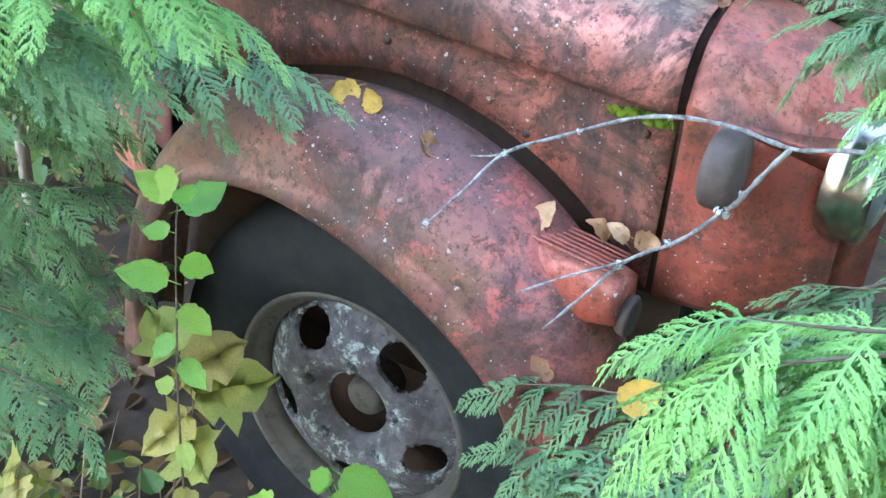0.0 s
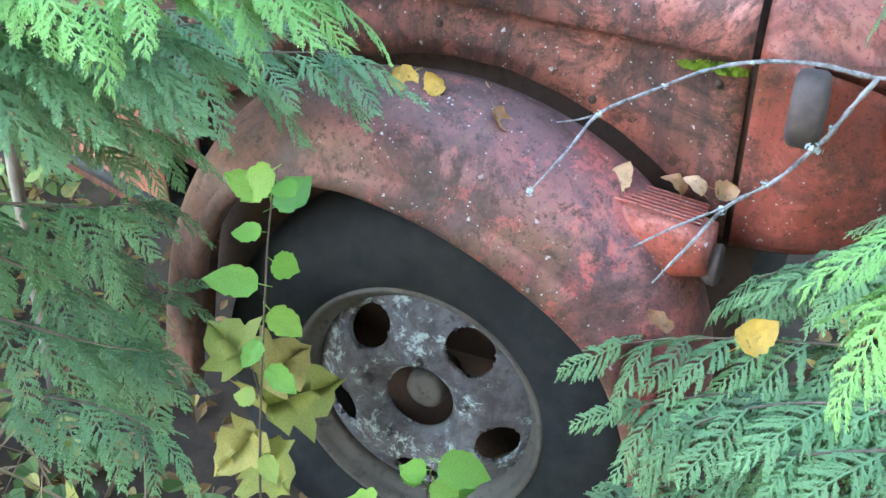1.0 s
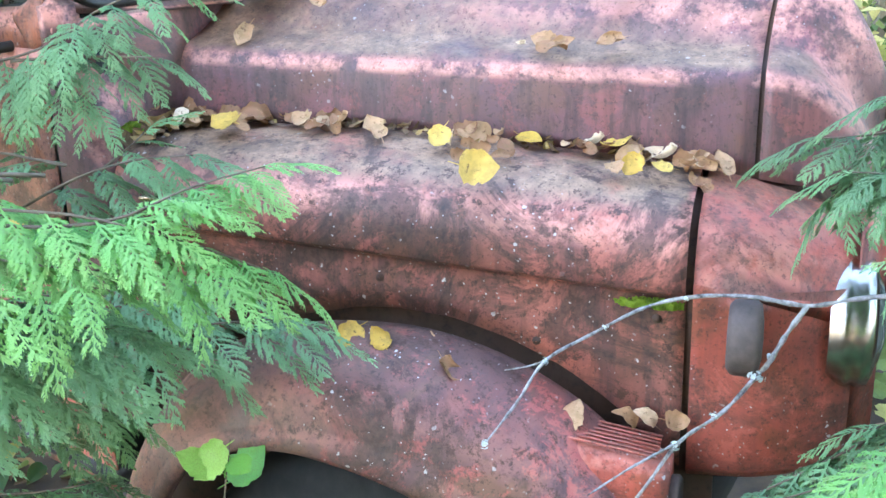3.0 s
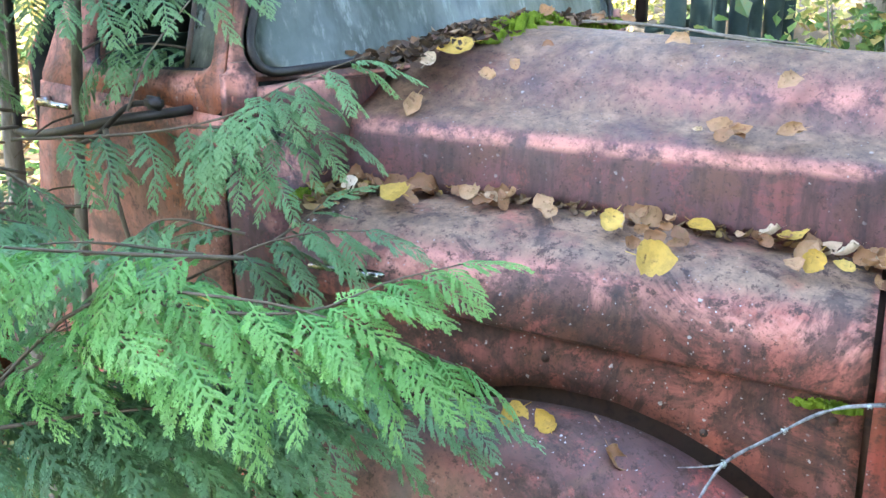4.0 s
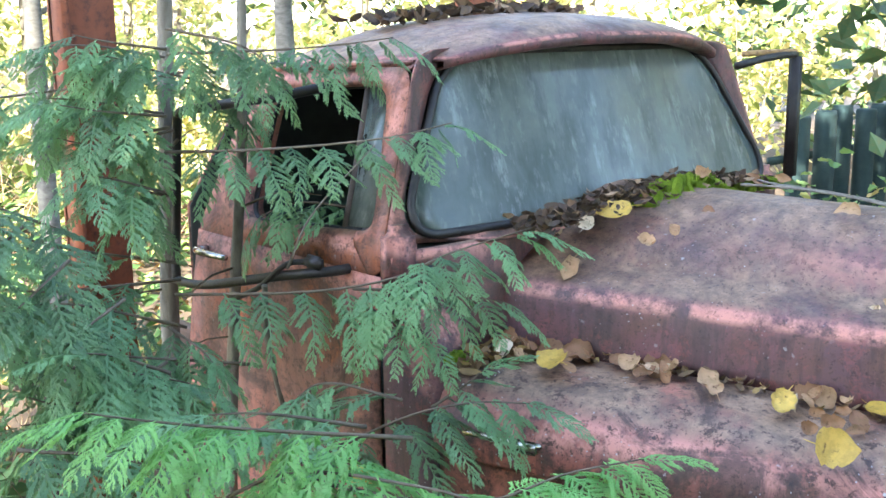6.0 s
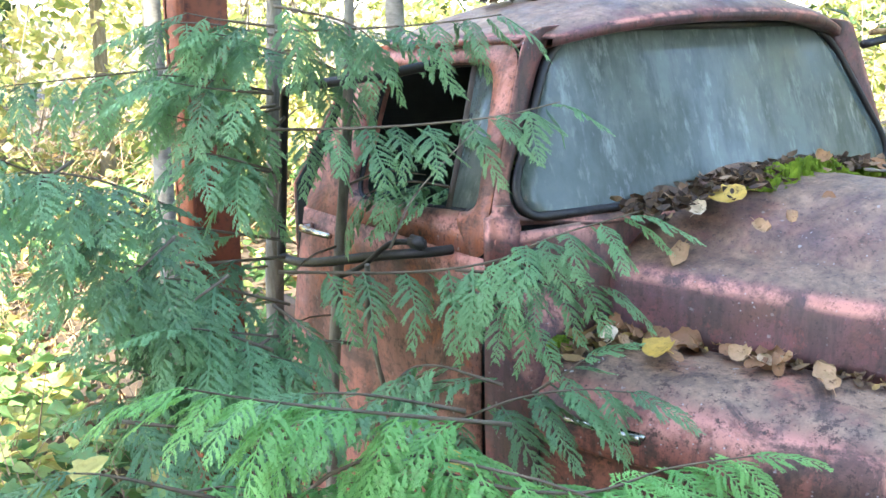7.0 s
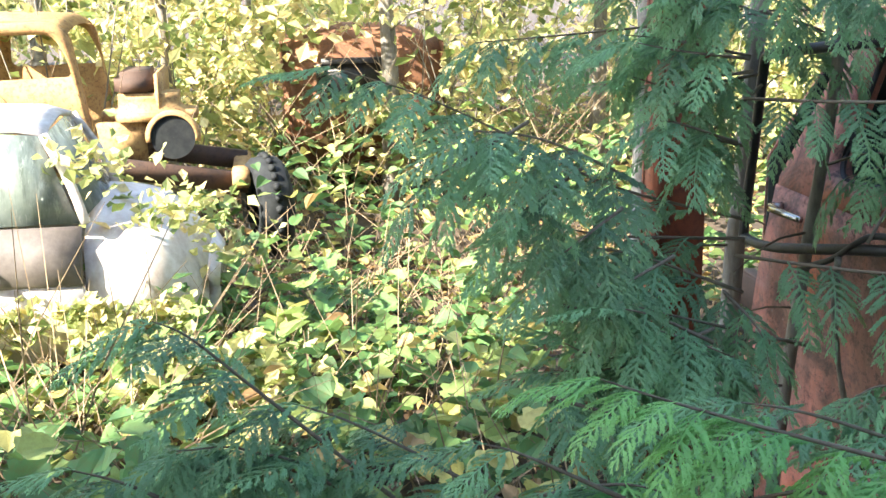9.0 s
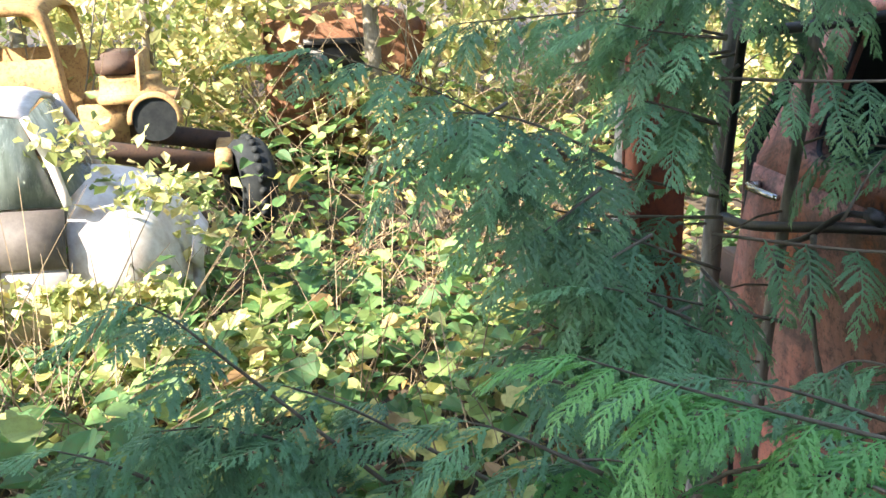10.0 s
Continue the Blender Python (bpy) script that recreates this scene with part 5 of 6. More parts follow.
def bonnet_top(x, y):
    """Height of the bonnet's top at a place."""
    lo = 1.555
    w = abs((y - CY) * 0.985 - (x + 1.85) * 0.1736)
    half = 0.36 - 0.16 * (x + 1.85)
    return lo + 0.145 * (1 - min(1, w / half) ** 2)


for x, y, size, yellow in BONNET_LEAVES:
    fallen_leaf((x, y, bonnet_top(x, y) + 0.008), size, yellow, 0.2, "the bonnet")
for x, y, z, size, yellow in COWL_LEAVES:
    fallen_leaf((x, y, min(z, 1.712)), size, yellow, 0.4, "the cowl below the windscreen")
for p, size, yellow in (((-1.32, 1.155, 1.10), 0.066, 1), ((-1.264, 1.178, 1.105), 0.055, 1), ((-1.131, 1.197, 1.07), 0.055, 0), ((-0.95, 1.3, 1.0), 0.06, 0), ((-0.89, 1.36, 0.985), 0.055, 0), ((-0.86, 1.375, 0.99), 0.05, 0), ((-0.82, 1.4, 0.98), 0.055, 0), ((-1.2, 1.24, 1.1), 0.03, 0)):
    fallen_leaf(p, size, yellow, 0.5, "the fender")
for p, size, yellow in (((-0.754, 1.119, 0.889), 0.05, 0), ((-0.640, 1.216, 0.874), 0.075, 1), ((-0.511, 1.284, 0.830), 0.07, 0), ((-1.6, 0.74, 1.36), 0.06, 1)):
    fallen_leaf(p, size, yellow, 0.5, "a cedar branch")


def debris(name, label, pts, spread, count, sizes, seed, mat=None):
    """Small dry leaf scraps heaped along a line, one mesh."""
    rnd = random.Random(seed)
    line = smooth_line(pts, 80)
    verts, faces = [], []
    for _ in range(count):
        p = line[rnd.randrange(80)]
        p = p + Vector((rnd.gauss(0, spread), rnd.gauss(0, spread), abs(rnd.gauss(0, 0.006)) + 0.002))
        s = rnd.uniform(*sizes)
        m = Euler((rnd.uniform(-0.8, 0.8), rnd.uniform(-0.8, 0.8), rnd.uniform(0, 6.28))).to_matrix()
        b = len(verts)
        for x, y, z in ((-0.5, 0, 0.1), (-0.15, 0.3, 0.15), (0.3, 0.22, 0.1), (0.5, 0, 0.2), (0.2, -0.26, 0.12), (-0.2, -0.28, 0.1), (0, 0, -0.08)):
            verts.append(p + m @ Vector((x, y, z)) * s)
        faces += [(b + i, b + (i + 1) % 6, b + 6) for i in range(6)]
    me = bpy.data.meshes.new(name)
    me.from_pydata(verts, [], faces)
    me.materials.append(mat or LITTER)
    tagged(new(name, me), label, "leaf debris", kind="stuff")


debris("leaf_debris", "dark leaf scraps heaped at the foot of the windscreen", [(-1.8, 1.32, 1.64), (-1.79, 1.5, 1.672), (-1.79, 1.7, 1.69), (-1.79, 1.9, 1.685), (-1.8, 2.1, 1.655)], 0.03, 800, (0.012, 0.042), 31, SCRAPS)
debris("leaf_debris", "dry leaf scraps in the bonnet's gutter", [g(-0.86, -0.01, 1.413), g(-0.6, -0.012, 1.411), g(-0.35, -0.012, 1.405), g(-0.1, -0.012, 1.387), g(0.12, -0.02, 1.369)], 0.012, 150, (0.012, 0.035), 32)
debris("leaf_debris", "dry leaf scraps beside the cowl", [g(-0.88, -0.15, 1.40), g(-0.86, -0.06, 1.413), g(-0.8, -0.03, 1.413)], 0.025, 90, (0.02, 0.05), 33)
debris("leaf_debris", "dark leaf scraps and twigs lying on the cab roof", [(-2.3, 1.35, 2.045), (-2.25, 1.55, 2.066), (-2.25, 1.75, 2.072), (-2.3, 1.95, 2.066)], 0.05, 260, (0.02, 0.06), 34, SCRAPS)
vine = thing("dry_tendril", "thin dark dry tendrils lying across the bonnet", "twig", (-1.6, 1.9, 1.69))
for pts in ([(-1.72, 1.98, 1.685), (-1.6, 1.88, 1.697), (-1.45, 1.86, 1.696), (-1.3, 1.8, 1.697), (-1.1, 1.78, 1.692)], [(-1.65, 1.8, 1.702), (-1.55, 1.84, 1.70), (-1.4, 1.8, 1.702), (-1.25, 1.74, 1.7), (-1.05, 1.7, 1.695)]):
    part("strand", tube(pts, 0.0035, 0.002, 30, 5, 0.3, 8), BARK, vine)


# moss cushions
def moss_patch(center, rx, ry, h, seed, label, turn=0.0):
    rnd = random.Random(seed)
    bm = bmesh.new()
    c = Vector(center)
    for k in range(int(2600 * math.sqrt(rx * ry) / 0.1)):
        a, r = rnd.uniform(0, math.tau), math.sqrt(rnd.random())
        u, v = math.cos(a) * r * rx, math.sin(a) * r * ry
        if noise.noise((u * 30, v * 30, seed)) < -0.25 + 0.3 * (r - 0.6):
            continue
        x, y = u * math.cos(turn) - v * math.sin(turn), u * math.sin(turn) + v * math.cos(turn)
        top = h * (1 - r * r) * (0.7 + 0.5 * noise.noise((u * 40, v * 40, 5)))
        p = c + Vector((x, y, -0.004))
        q = p + Vector((rnd.uniform(-0.004, 0.004), rnd.uniform(-0.004, 0.004), max(0.003, top) + rnd.uniform(0.002, 0.008)))
        w = Vector((math.cos(a * 7), math.sin(a * 7), 0)) * 0.0028
        bm.faces.new([bm.verts.new(e) for e in (p - w * 1.5, p + w * 1.5, q + w, q - w)])
    ob = part("moss", bm, MOSS)
    tagged(ob, label, "moss", kind="stuff")


moss_patch((-1.75, 1.74, 1.672), 0.07, 0.165, 0.055, 1, "bright green moss cushion at the foot of the windscreen")
moss_patch((-1.77, 2.05, 1.66), 0.045, 0.09, 0.03, 2, "small moss cushion at the foot of the windscreen")
moss_patch(g(0.09, -0.2, 1.185), 0.055, 0.018, 0.01, 3, "moss tuft along the panel seam", TAPER)
moss_patch(g(-0.9, -0.12, 1.415), 0.03, 0.03, 0.015, 4, "moss tuft beside the cab door")

# ---- vine with heart leaves beside the wheel ----
def build_vine(name, label, pts, leaves, size):
    v = thing(name, label, "plant", pts[0])
    part("stem", tube(pts, 0.0028, 0.0012, 24, 6), STEM, v)
    line = smooth_line(pts, 60)
    rnd = random.Random(len(leaves) + int(size * 1000))
    for k, f in enumerate(leaves):
        p = line[min(59, int(f * 59))]
        a = rnd.uniform(-1.1, 1.1) + (math.pi if k % 2 else 0) + 0.6
        d = Vector((math.cos(a) * 0.8, math.sin(a) * 0.8, rnd.uniform(-0.9, 0.4))).normalized()
        face = Vector((0.45, -0.6, 0.65)) + Vector((rnd.uniform(-0.3, 0.3), rnd.uniform(-0.3, 0.3), 0))
        y = face.cross(d).normalized()
        z = d.cross(y)
        s = size * rnd.uniform(0.6, 1.15)
        ob = new("leaf", HEART[k % 3])
        ob.parent = v
        ob.matrix_basis = Matrix.Translation(p - Vector(pts[0]) + d * 0.012) @ Matrix((d, y, z)).transposed().to_4x4() @ Matrix.Diagonal((s, s, s, 1))
    return v


build_vine("climbing_plant", "climbing plant with bright green heart-shaped leaves beside the wheel", [(-1.42, 0.86, 0.0), (-1.38, 0.84, 0.35), (-1.33, 0.82, 0.6), (-1.29, 0.81, 0.8), (-1.25, 0.8, 0.98), (-1.22, 0.8, 1.1)],
           [0.3, 0.42, 0.5, 0.56, 0.63, 0.69, 0.74, 0.8, 0.86, 0.9, 0.95, 1.0], 0.075)
MAPLE_MAT = leaf_mat("yellowing_maple_leaf", [(0.0, (0.34, 0.4, 0.08)), (0.5, (0.5, 0.46, 0.12)), (1.0, (0.55, 0.42, 0.14))], 0.5, 0.4)
GREEN_HEARTS = HEART
HEART = [leaf_mesh("maple", MAPLE_MAT, c, i) for i, c in enumerate((0.1, 0.25, 0.05))]
build_vine("maple_seedling", "maple seedling with large yellowing lobed leaves beside the tyre", [(-1.5, 0.85, 0.0), (-1.48, 0.87, 0.25), (-1.44, 0.9, 0.45), (-1.4, 0.86, 0.62)], [0.55, 0.66, 0.76, 0.86, 0.93, 1.0], 0.14)
build_vine("maple_seedling", "maple seedling with yellow lobed leaves in the litter", [(-1.7, 0.6, 0.0), (-1.69, 0.6, 0.15), (-1.66, 0.62, 0.28)], [0.6, 0.75, 0.9, 1.0], 0.12)
HEART = GREEN_HEARTS
build_vine("low_plant", "low plant with green and yellowing leaves in front of the tyre", [(-1.12, 1.0, 0.0), (-1.11, 1.0, 0.25), (-1.09, 0.99, 0.42), (-1.07, 0.98, 0.52)], [0.5, 0.62, 0.72, 0.8, 0.88, 0.95, 1.0], 0.1)
build_vine("low_plant", "low plant with broad green leaves in front of the tyre", [(-1.05, 0.86, 0.0), (-1.04, 0.85, 0.25), (-1.06, 0.83, 0.5)], [0.6, 0.75, 0.9, 1.0], 0.15)
build_vine("low_plant", "small sprig with green leaves by the fender", [(-0.85, 1.05, 0.0), (-0.84, 1.04, 0.3), (-0.83, 1.03, 0.52)], [0.7, 0.82, 0.92, 1.0], 0.06)

# ---- undergrowth and litter ----
def scatter(name, label, category, mat, count, area, size, kind_shape, seed, height=(0.0, 0.0), flat=0.4, keep=None):
    """Many small folded leaves in one mesh."""
    rnd = random.Random(seed)
    verts, faces = [], []
    shape = leaf_outline(kind_shape)
    x0, x1, y0, y1 = area
    done = 0
    while done < count:
        x, y = rnd.uniform(x0, x1), rnd.uniform(y0, y1)
        if keep and not keep(x, y, rnd):
            done += 1
            continue
        done += 1
        h = rnd.uniform(*height) * (0.55 + 0.9 * max(0, noise.noise((x * 0.9, y * 0.9, seed)) + 0.3))
        s = rnd.uniform(*size)
        m = Matrix.Translation((x, y, ground_z(x, y) + 0.012 + h)) @ Euler((rnd.uniform(-flat, flat), rnd.uniform(-flat, flat), rnd.uniform(0, 6.28))).to_matrix().to_4x4()
        b = len(verts)
        c = rnd.uniform(0.1, 0.9)
        idx = range(0, len(shape), 1)
        n = len(shape)
        for px, py in shape:
            verts.append(m @ Vector(((px - 0.5) * s, py * s, (-c * (px - 0.4) ** 2 + abs(py) * 0.3) * s)))
        for px, py in shape[1:-1][::-1]:
            verts.append(m @ Vector(((px - 0.5) * s, -py * s, (-c * (px - 0.4) ** 2 + abs(py) * 0.3) * s)))
        faces.append([b + i for i in range(n)])
        faces.append([b] + [b + n - 1 + i for i in range(0, n - 1)])
    me = bpy.data.meshes.new(name)
    me.from_pydata(verts, [], faces)
    me.materials.append(mat)
    ob = new(name, me)
    return tagged(ob, label, category, kind="stuff")


def off_truck(x, y, rnd):
    return not (-2.7 < x < -0.3 and 1.0 < y < 2.45)


def patchy(x, y, rnd):
    """Keeps off the truck and leaves bare spots of litter."""
    return off_truck(x, y, rnd) and noise.noise((x * 1.6, y * 1.6, 7)) > -0.22 + 0.2 * rnd.random()


scatter("leaf_litter", "brown and tan leaf litter on the forest floor", "leaf litter", LITTER, 9000, (-8, 1.0, -4, 1.6), (0.04, 0.09), "oval", 11, (0, 0.03), 0.5)
scatter("leaf_litter", "brown leaf litter under the far bushes", "leaf litter", LITTER, 5000, (-16, -7, -8, 8), (0.07, 0.14), "oval", 12, (0, 0.04), 0.5)
scatter("undergrowth", "low undergrowth of broad yellow-green leaves", "undergrowth", UNDERGROWTH, 7000, (-7.5, -2.6, -3.5, 3.2), (0.045, 0.115), "heart", 13, (0.02, 0.36), 0.6, patchy)
scatter("undergrowth", "scattered lobed yellow leaves among the undergrowth", "undergrowth", UNDERGROWTH, 1300, (-6.5, -2.6, -2.5, 1.2), (0.09, 0.17), "maple", 18, (0.1, 0.5), 0.5, off_truck)
scatter("undergrowth", "sparse broad-leaved undergrowth by the truck", "undergrowth", UNDERGROWTH, 650, (-2.4, -1.2, -0.8, 0.85), (0.03, 0.075), "heart", 14, (0.02, 0.3), 0.45, off_truck)
scatter("undergrowth", "sunlit undergrowth round the far wrecks", "undergrowth", UNDERGROWTH, 8000, (-15, -7, -7, 7), (0.07, 0.15), "heart", 15, (0.1, 0.8), 0.5)


scatter("undergrowth", "green undergrowth beyond the truck's nose", "undergrowth", UNDERGROWTH, 5000, (-6, 5.0, 2.9, 9.5), (0.07, 0.15), "maple", 16, (0.1, 0.7), 0.5)
scatter("leaf_litter", "brown leaf litter before the truck's nose", "leaf litter", LITTER, 12000, (-1.0, 4.4, -3.2, 3.8), (0.04, 0.09), "oval", 17, (0, 0.03), 0.5)


def stalks(name, label, area, count, height, seed, mat):
    """Thin dry stems leaning every way, one mesh."""
    rnd = random.Random(seed)
    verts, faces = [], []
    for _ in range(count):
        x, y = rnd.uniform(area[0], area[1]), rnd.uniform(area[2], area[3])
        z = ground_z(x, y)
        h = rnd.uniform(*height)
        a, lean = rnd.uniform(0, math.tau), rnd.uniform(0.1, 1.3)
        d = Vector((math.cos(a) * lean, math.sin(a) * lean, 1)).normalized()
        e = Vector((-math.sin(a), math.cos(a), 0))
        r = rnd.uniform(0.002, 0.006)
        bow = Vector((math.cos(a), math.sin(a), -0.3)) * h * rnd.uniform(0, 0.25)
        b = len(verts)
        for f, w in ((0, 1), (0.5, 0.8), (1, 0.3)):
            c = Vector((x, y, z)) + d * h * f + bow * f * f
            k = e.cross(d)
            verts += [c + e * r * w, c + (-e * 0.5 + k * 0.87) * r * w, c + (-e * 0.5 - k * 0.87) * r * w]
        for j in (0, 3):
            for i in range(3):
                faces.append((b + j + i, b + j + (i + 1) % 3, b + j + 3 + (i + 1) % 3, b + j + 3 + i))
    me = bpy.data.meshes.new(name)
    me.from_pydata(verts, [], faces)
    me.materials.append(mat)
    tagged(new(name, me), label, "dry stems", kind="stuff")


stalks("dry_stalks", "tangle of thin dry stalks in the clearing", (-8.5, -3.2, -2.6, 2.6), 1500, (0.2, 0.8), 41, STALK)
stalks("dry_stalks", "tall bare stems of the thicket behind the wrecks", (-15, -8.6, -7, 8), 1500, (0.8, 2.6), 42, STALK)
stalks("dry_stalks", "bare twigs beside the wheel", (-2.3, -1.3, 0.1, 0.85), 130, (0.1, 0.5), 43, STALK)


# ---- trees and bushes ----
def leaf_cloud(name, center, radii, count, size, mat, seed, parent=None, gaps=0.1):
    """A crown of many small leaves in uneven clumps."""
    rnd = random.Random(seed)
    verts, faces = [], []
    c = Vector(center)
    clumps = [(Vector((rnd.uniform(-1, 1), rnd.uniform(-1, 1), rnd.uniform(-1, 1))), rnd.uniform(0.18, 0.38)) for _ in range(max(8, count // 45))]
    clumps = [(p, r) for p, r in clumps if p.length < 1.05]
    for _ in range(count):
        p, r = clumps[rnd.randrange(len(clumps))]
        d = Vector((rnd.gauss(0, 1), rnd.gauss(0, 1), rnd.gauss(0, 0.8))) * r * 0.6
        q = p + d
        pos = c + Vector((q.x * radii[0], q.y * radii[1], q.z * radii[2]))
        s = size * rnd.uniform(0.6, 1.3)
        m = Euler((rnd.uniform(-1, 1), rnd.uniform(-1, 1), rnd.uniform(0, 6.28))).to_matrix()
        b = len(verts)
        for v in ((-0.5, 0, 0), (-0.1, 0.32, 0.08), (0.5, 0, -0.05), (-0.1, -0.32, 0.08)):
            verts.append(pos + m @ Vector(v) * s)
        faces += [(b, b + 1, b + 2), (b, b + 2, b + 3)]
    me = bpy.data.meshes.new(name)
    me.from_pydata(verts, [], faces)
    me.materials.append(mat)
    ob = new(name, me)
    if parent:
        ob.parent = parent
        ob.matrix_parent_inverse = Matrix.Translation(-parent.location)
    return ob


def tree(x, y, h, r, crown_at, crown_r, leaves, size, bark, leaf, seed, label, group, name="tree"):
    rnd = random.Random(seed)
    t = thing(name, label, "tree", (x, y, ground_z(x, y)), group)
    z0 = ground_z(x, y) - 0.05
    lean = Vector((rnd.uniform(-0.04, 0.04), rnd.uniform(-0.04, 0.04), 0)) * h
    pts = [Vector((x, y, z0)) + lean * f * f + Vector((rnd.uniform(-0.03, 0.03), rnd.uniform(-0.03, 0.03), h * f)) for f in (0, 0.2, 0.4, 0.6, 0.8, 1.0)]
    bm = tube(pts, r, r * 0.25, 20, 9, 0.06, seed)
    for k in range(8):
        f = 0.3 + 0.65 * k / 8
        p = smooth_line(pts, 40)[int(f * 39)]
        a = k * 2.4 + rnd.uniform(-0.4, 0.4)
        d = Vector((math.cos(a), math.sin(a), rnd.uniform(0.2, 0.6))) * crown_r[0] * rnd.uniform(0.5, 0.9)
        merge(bm, tube([p, p + d * 0.5 + Vector((0, 0, 0.05)), p + d], r * 0.3, r * 0.07, 7, 5))
    part("trunk", bm, bark, t)
    leaf_cloud("crown", (x + lean.x, y + lean.y, z0 + crown_at), crown_r, leaves, size, leaf, seed + 1, t)


AUT = "young autumn tree with a thin trunk and yellow-green leaves"
trnd = random.Random(5)
for k in range(22):
    x = -10.0 - trnd.random() * 9
    y = -8 + 18 * (k + trnd.random()) / 22
    h = trnd.uniform(5, 9)
    tree(x, y, h, trnd.uniform(0.035, 0.09), h * 0.5, (trnd.uniform(1.0, 1.7), trnd.uniform(1.0, 1.7), h * 0.5), 1500, 0.16, BARK_PALE if k % 3 == 0 else BARK, AUTUMN, 300 + k * 7, AUT, "autumn trees behind the clearing")
for k in range(16):
    x = -12 + 14 * (k + trnd.random()) / 16
    y = 7.5 + trnd.random() * 6
    h = trnd.uniform(5, 9)
    if abs(x + 0.36 + 0.58 * y) < 1.9 and y < 10.5:
        continue
    if abs(x + 0.36 + 0.58 * y) < 1.9:
        y += 5.0
    tree(x, y, h, trnd.uniform(0.04, 0.1), h * 0.5, (1.6, 1.6, h * 0.5), 1500, 0.17, BARK, AUTUMN if k % 3 else CONIFER, 600 + k * 7, AUT if k % 3 else "dark conifer with dense green foliage behind the fence", "trees behind the truck")
for x, y in ((-5.5, 1.8), (-6.4, 2.35), (-4.6, 2.6)):
    tree(x, y, 6, 0.06, 4.2, (0.9, 0.9, 1.6), 700, 0.13, BARK_PALE, AUTUMN, int(900 + x * 10), "slim pale-barked tree behind the truck", "slim trees behind the truck")
for k in range(26):
    a = radians(70 + 150 * (k + trnd.random()) / 26)
    d = trnd.uniform(19, 27)
    x, y = d * math.cos(a), d * math.sin(a)
    h = trnd.uniform(7, 11)
    tree(x, y, h, trnd.uniform(0.08, 0.14), h * 0.48, (2.6, 2.6, h * 0.48), 1600, 0.34, BARK, AUTUMN if k % 4 else CONIFER, 2600 + k * 7, AUT if k % 4 else "dark conifer far back in the forest", "far forest trees")
# conifer added mostly out of view, its tall crown put there to shade the fence
tree(-2.6, 6.1, 9.0, 0.08, 5.6, (1.7, 1.7, 3.2), 6000, 0.2, BARK, CONIFER, 991, "dark conifer with dense foliage, added mostly out of view to shade the fence", "trees behind the truck")
# tall conifers added out of view round the camera, to shade the truck
CON = "tall dark conifer added out of view to shade the old truck"
for k, (x, y, h) in enumerate(((1.3, -4.5, 12), (1.6, -6.2, 13), (2.8, -3.2, 13), (4.6, -2.0, 13), (9.0, 3.0, 12), (7.0, 9.0, 12), (1.5, 12.0, 12), (3.2, -6.6, 14), (1.0, -8.0, 14))):
    tree(x, y, h, 0.16, h * 0.58, (2.3, 2.3, h * 0.42), 9500 if k < 4 else 3600, 0.3, BARK, CONIFER, 1200 + k * 11, CON, "tall conifers round the truck")
# bushes
BUSHES = [(-8.9 - trnd.random() * 3.5, -7 + 15 * (k + trnd.random()) / 16) for k in range(16)]
BUSHES += [q for q in [(-5.5 + 1.2 * k + trnd.random(), 5.6 + 2.5 * trnd.random()) for k in range(8)] if abs(q[0] + 0.36 + 0.58 * (q[1] + 0.16)) > 1.7] + [(0.9 + 0.8 * trnd.random(), 2.2 + 0.9 * k) for k in range(4)]
# unseen ring of bushes round the camera, added only to block low sky light
BUSHES += [(3.6 * math.cos(radians(a)) * f, 3.6 * math.sin(radians(a)) * f) for a, f in ((-92, 0.95), (-72, 1.1), (-52, 0.95), (-32, 1.1), (-12, 0.95), (8, 1.1), (-101, 1.3), (-62, 1.35), (-22, 1.3))]
for k, (x, y) in enumerate(BUSHES):
    b = thing("bush", "unseen dark green bush added to block low sky light" if math.hypot(x, y) < 5 and y < 1 else "loose yellow-green bush with thin stems", "bush", (x, y, ground_z(x, y)), "bushes in the clearing")
    for j in range(6):
        a = j * 1.05
        part("stem", tube([(x, y, 0), (x + 0.3 * math.cos(a), y + 0.3 * math.sin(a), 0.8), (x + 0.65 * math.cos(a), y + 0.65 * math.sin(a), 1.7 + 0.5 * trnd.random())], 0.012, 0.004, 7, 5), BARK, b)
    near = math.hypot(x, y) < 5 and y < 1
    leaf_cloud("foliage", (x, y, 1.5 if near else 1.1), (1.1, 1.1, 1.5) if near else (1.0, 1.0, 1.0), 1700 if near else 900, 0.14 if near else 0.12, CONIFER if near else UNDERGROWTH if k > 20 else AUTUMN, 1500 + k, b)

b = thing("bush", "leafy green bush beside the teal pipe fence", "bush", (-2.38, 5.62, 0), "bushes in the clearing")
for j in range(6):
    part("stem", tube([(-2.38, 5.62, 0), (-2.38 + 0.25 * math.cos(j), 5.62 + 0.25 * math.sin(j), 0.8), (-2.38 + 0.4 * math.cos(j), 5.62 + 0.4 * math.sin(j), 1.6)], 0.012, 0.004, 7, 5), BARK, b)
leaf_cloud("foliage", (-2.38, 5.62, 1.2), (0.52, 0.52, 0.8), 1900, 0.085, UNDERGROWTH, 1777, b)

b = thing("bush", "sunlit yellow-green bush behind the far mirror", "bush", (-8.80, 12.90, 0), "bushes in the clearing")
for j in range(6):
    part("stem", tube([(-8.80, 12.90, 0), (-8.80 + 0.3 * math.cos(j), 12.90 + 0.3 * math.sin(j), 1.0), (-8.80 + 0.6 * math.cos(j), 12.90 + 0.6 * math.sin(j), 2.2)], 0.014, 0.004, 7, 5), BARK, b)
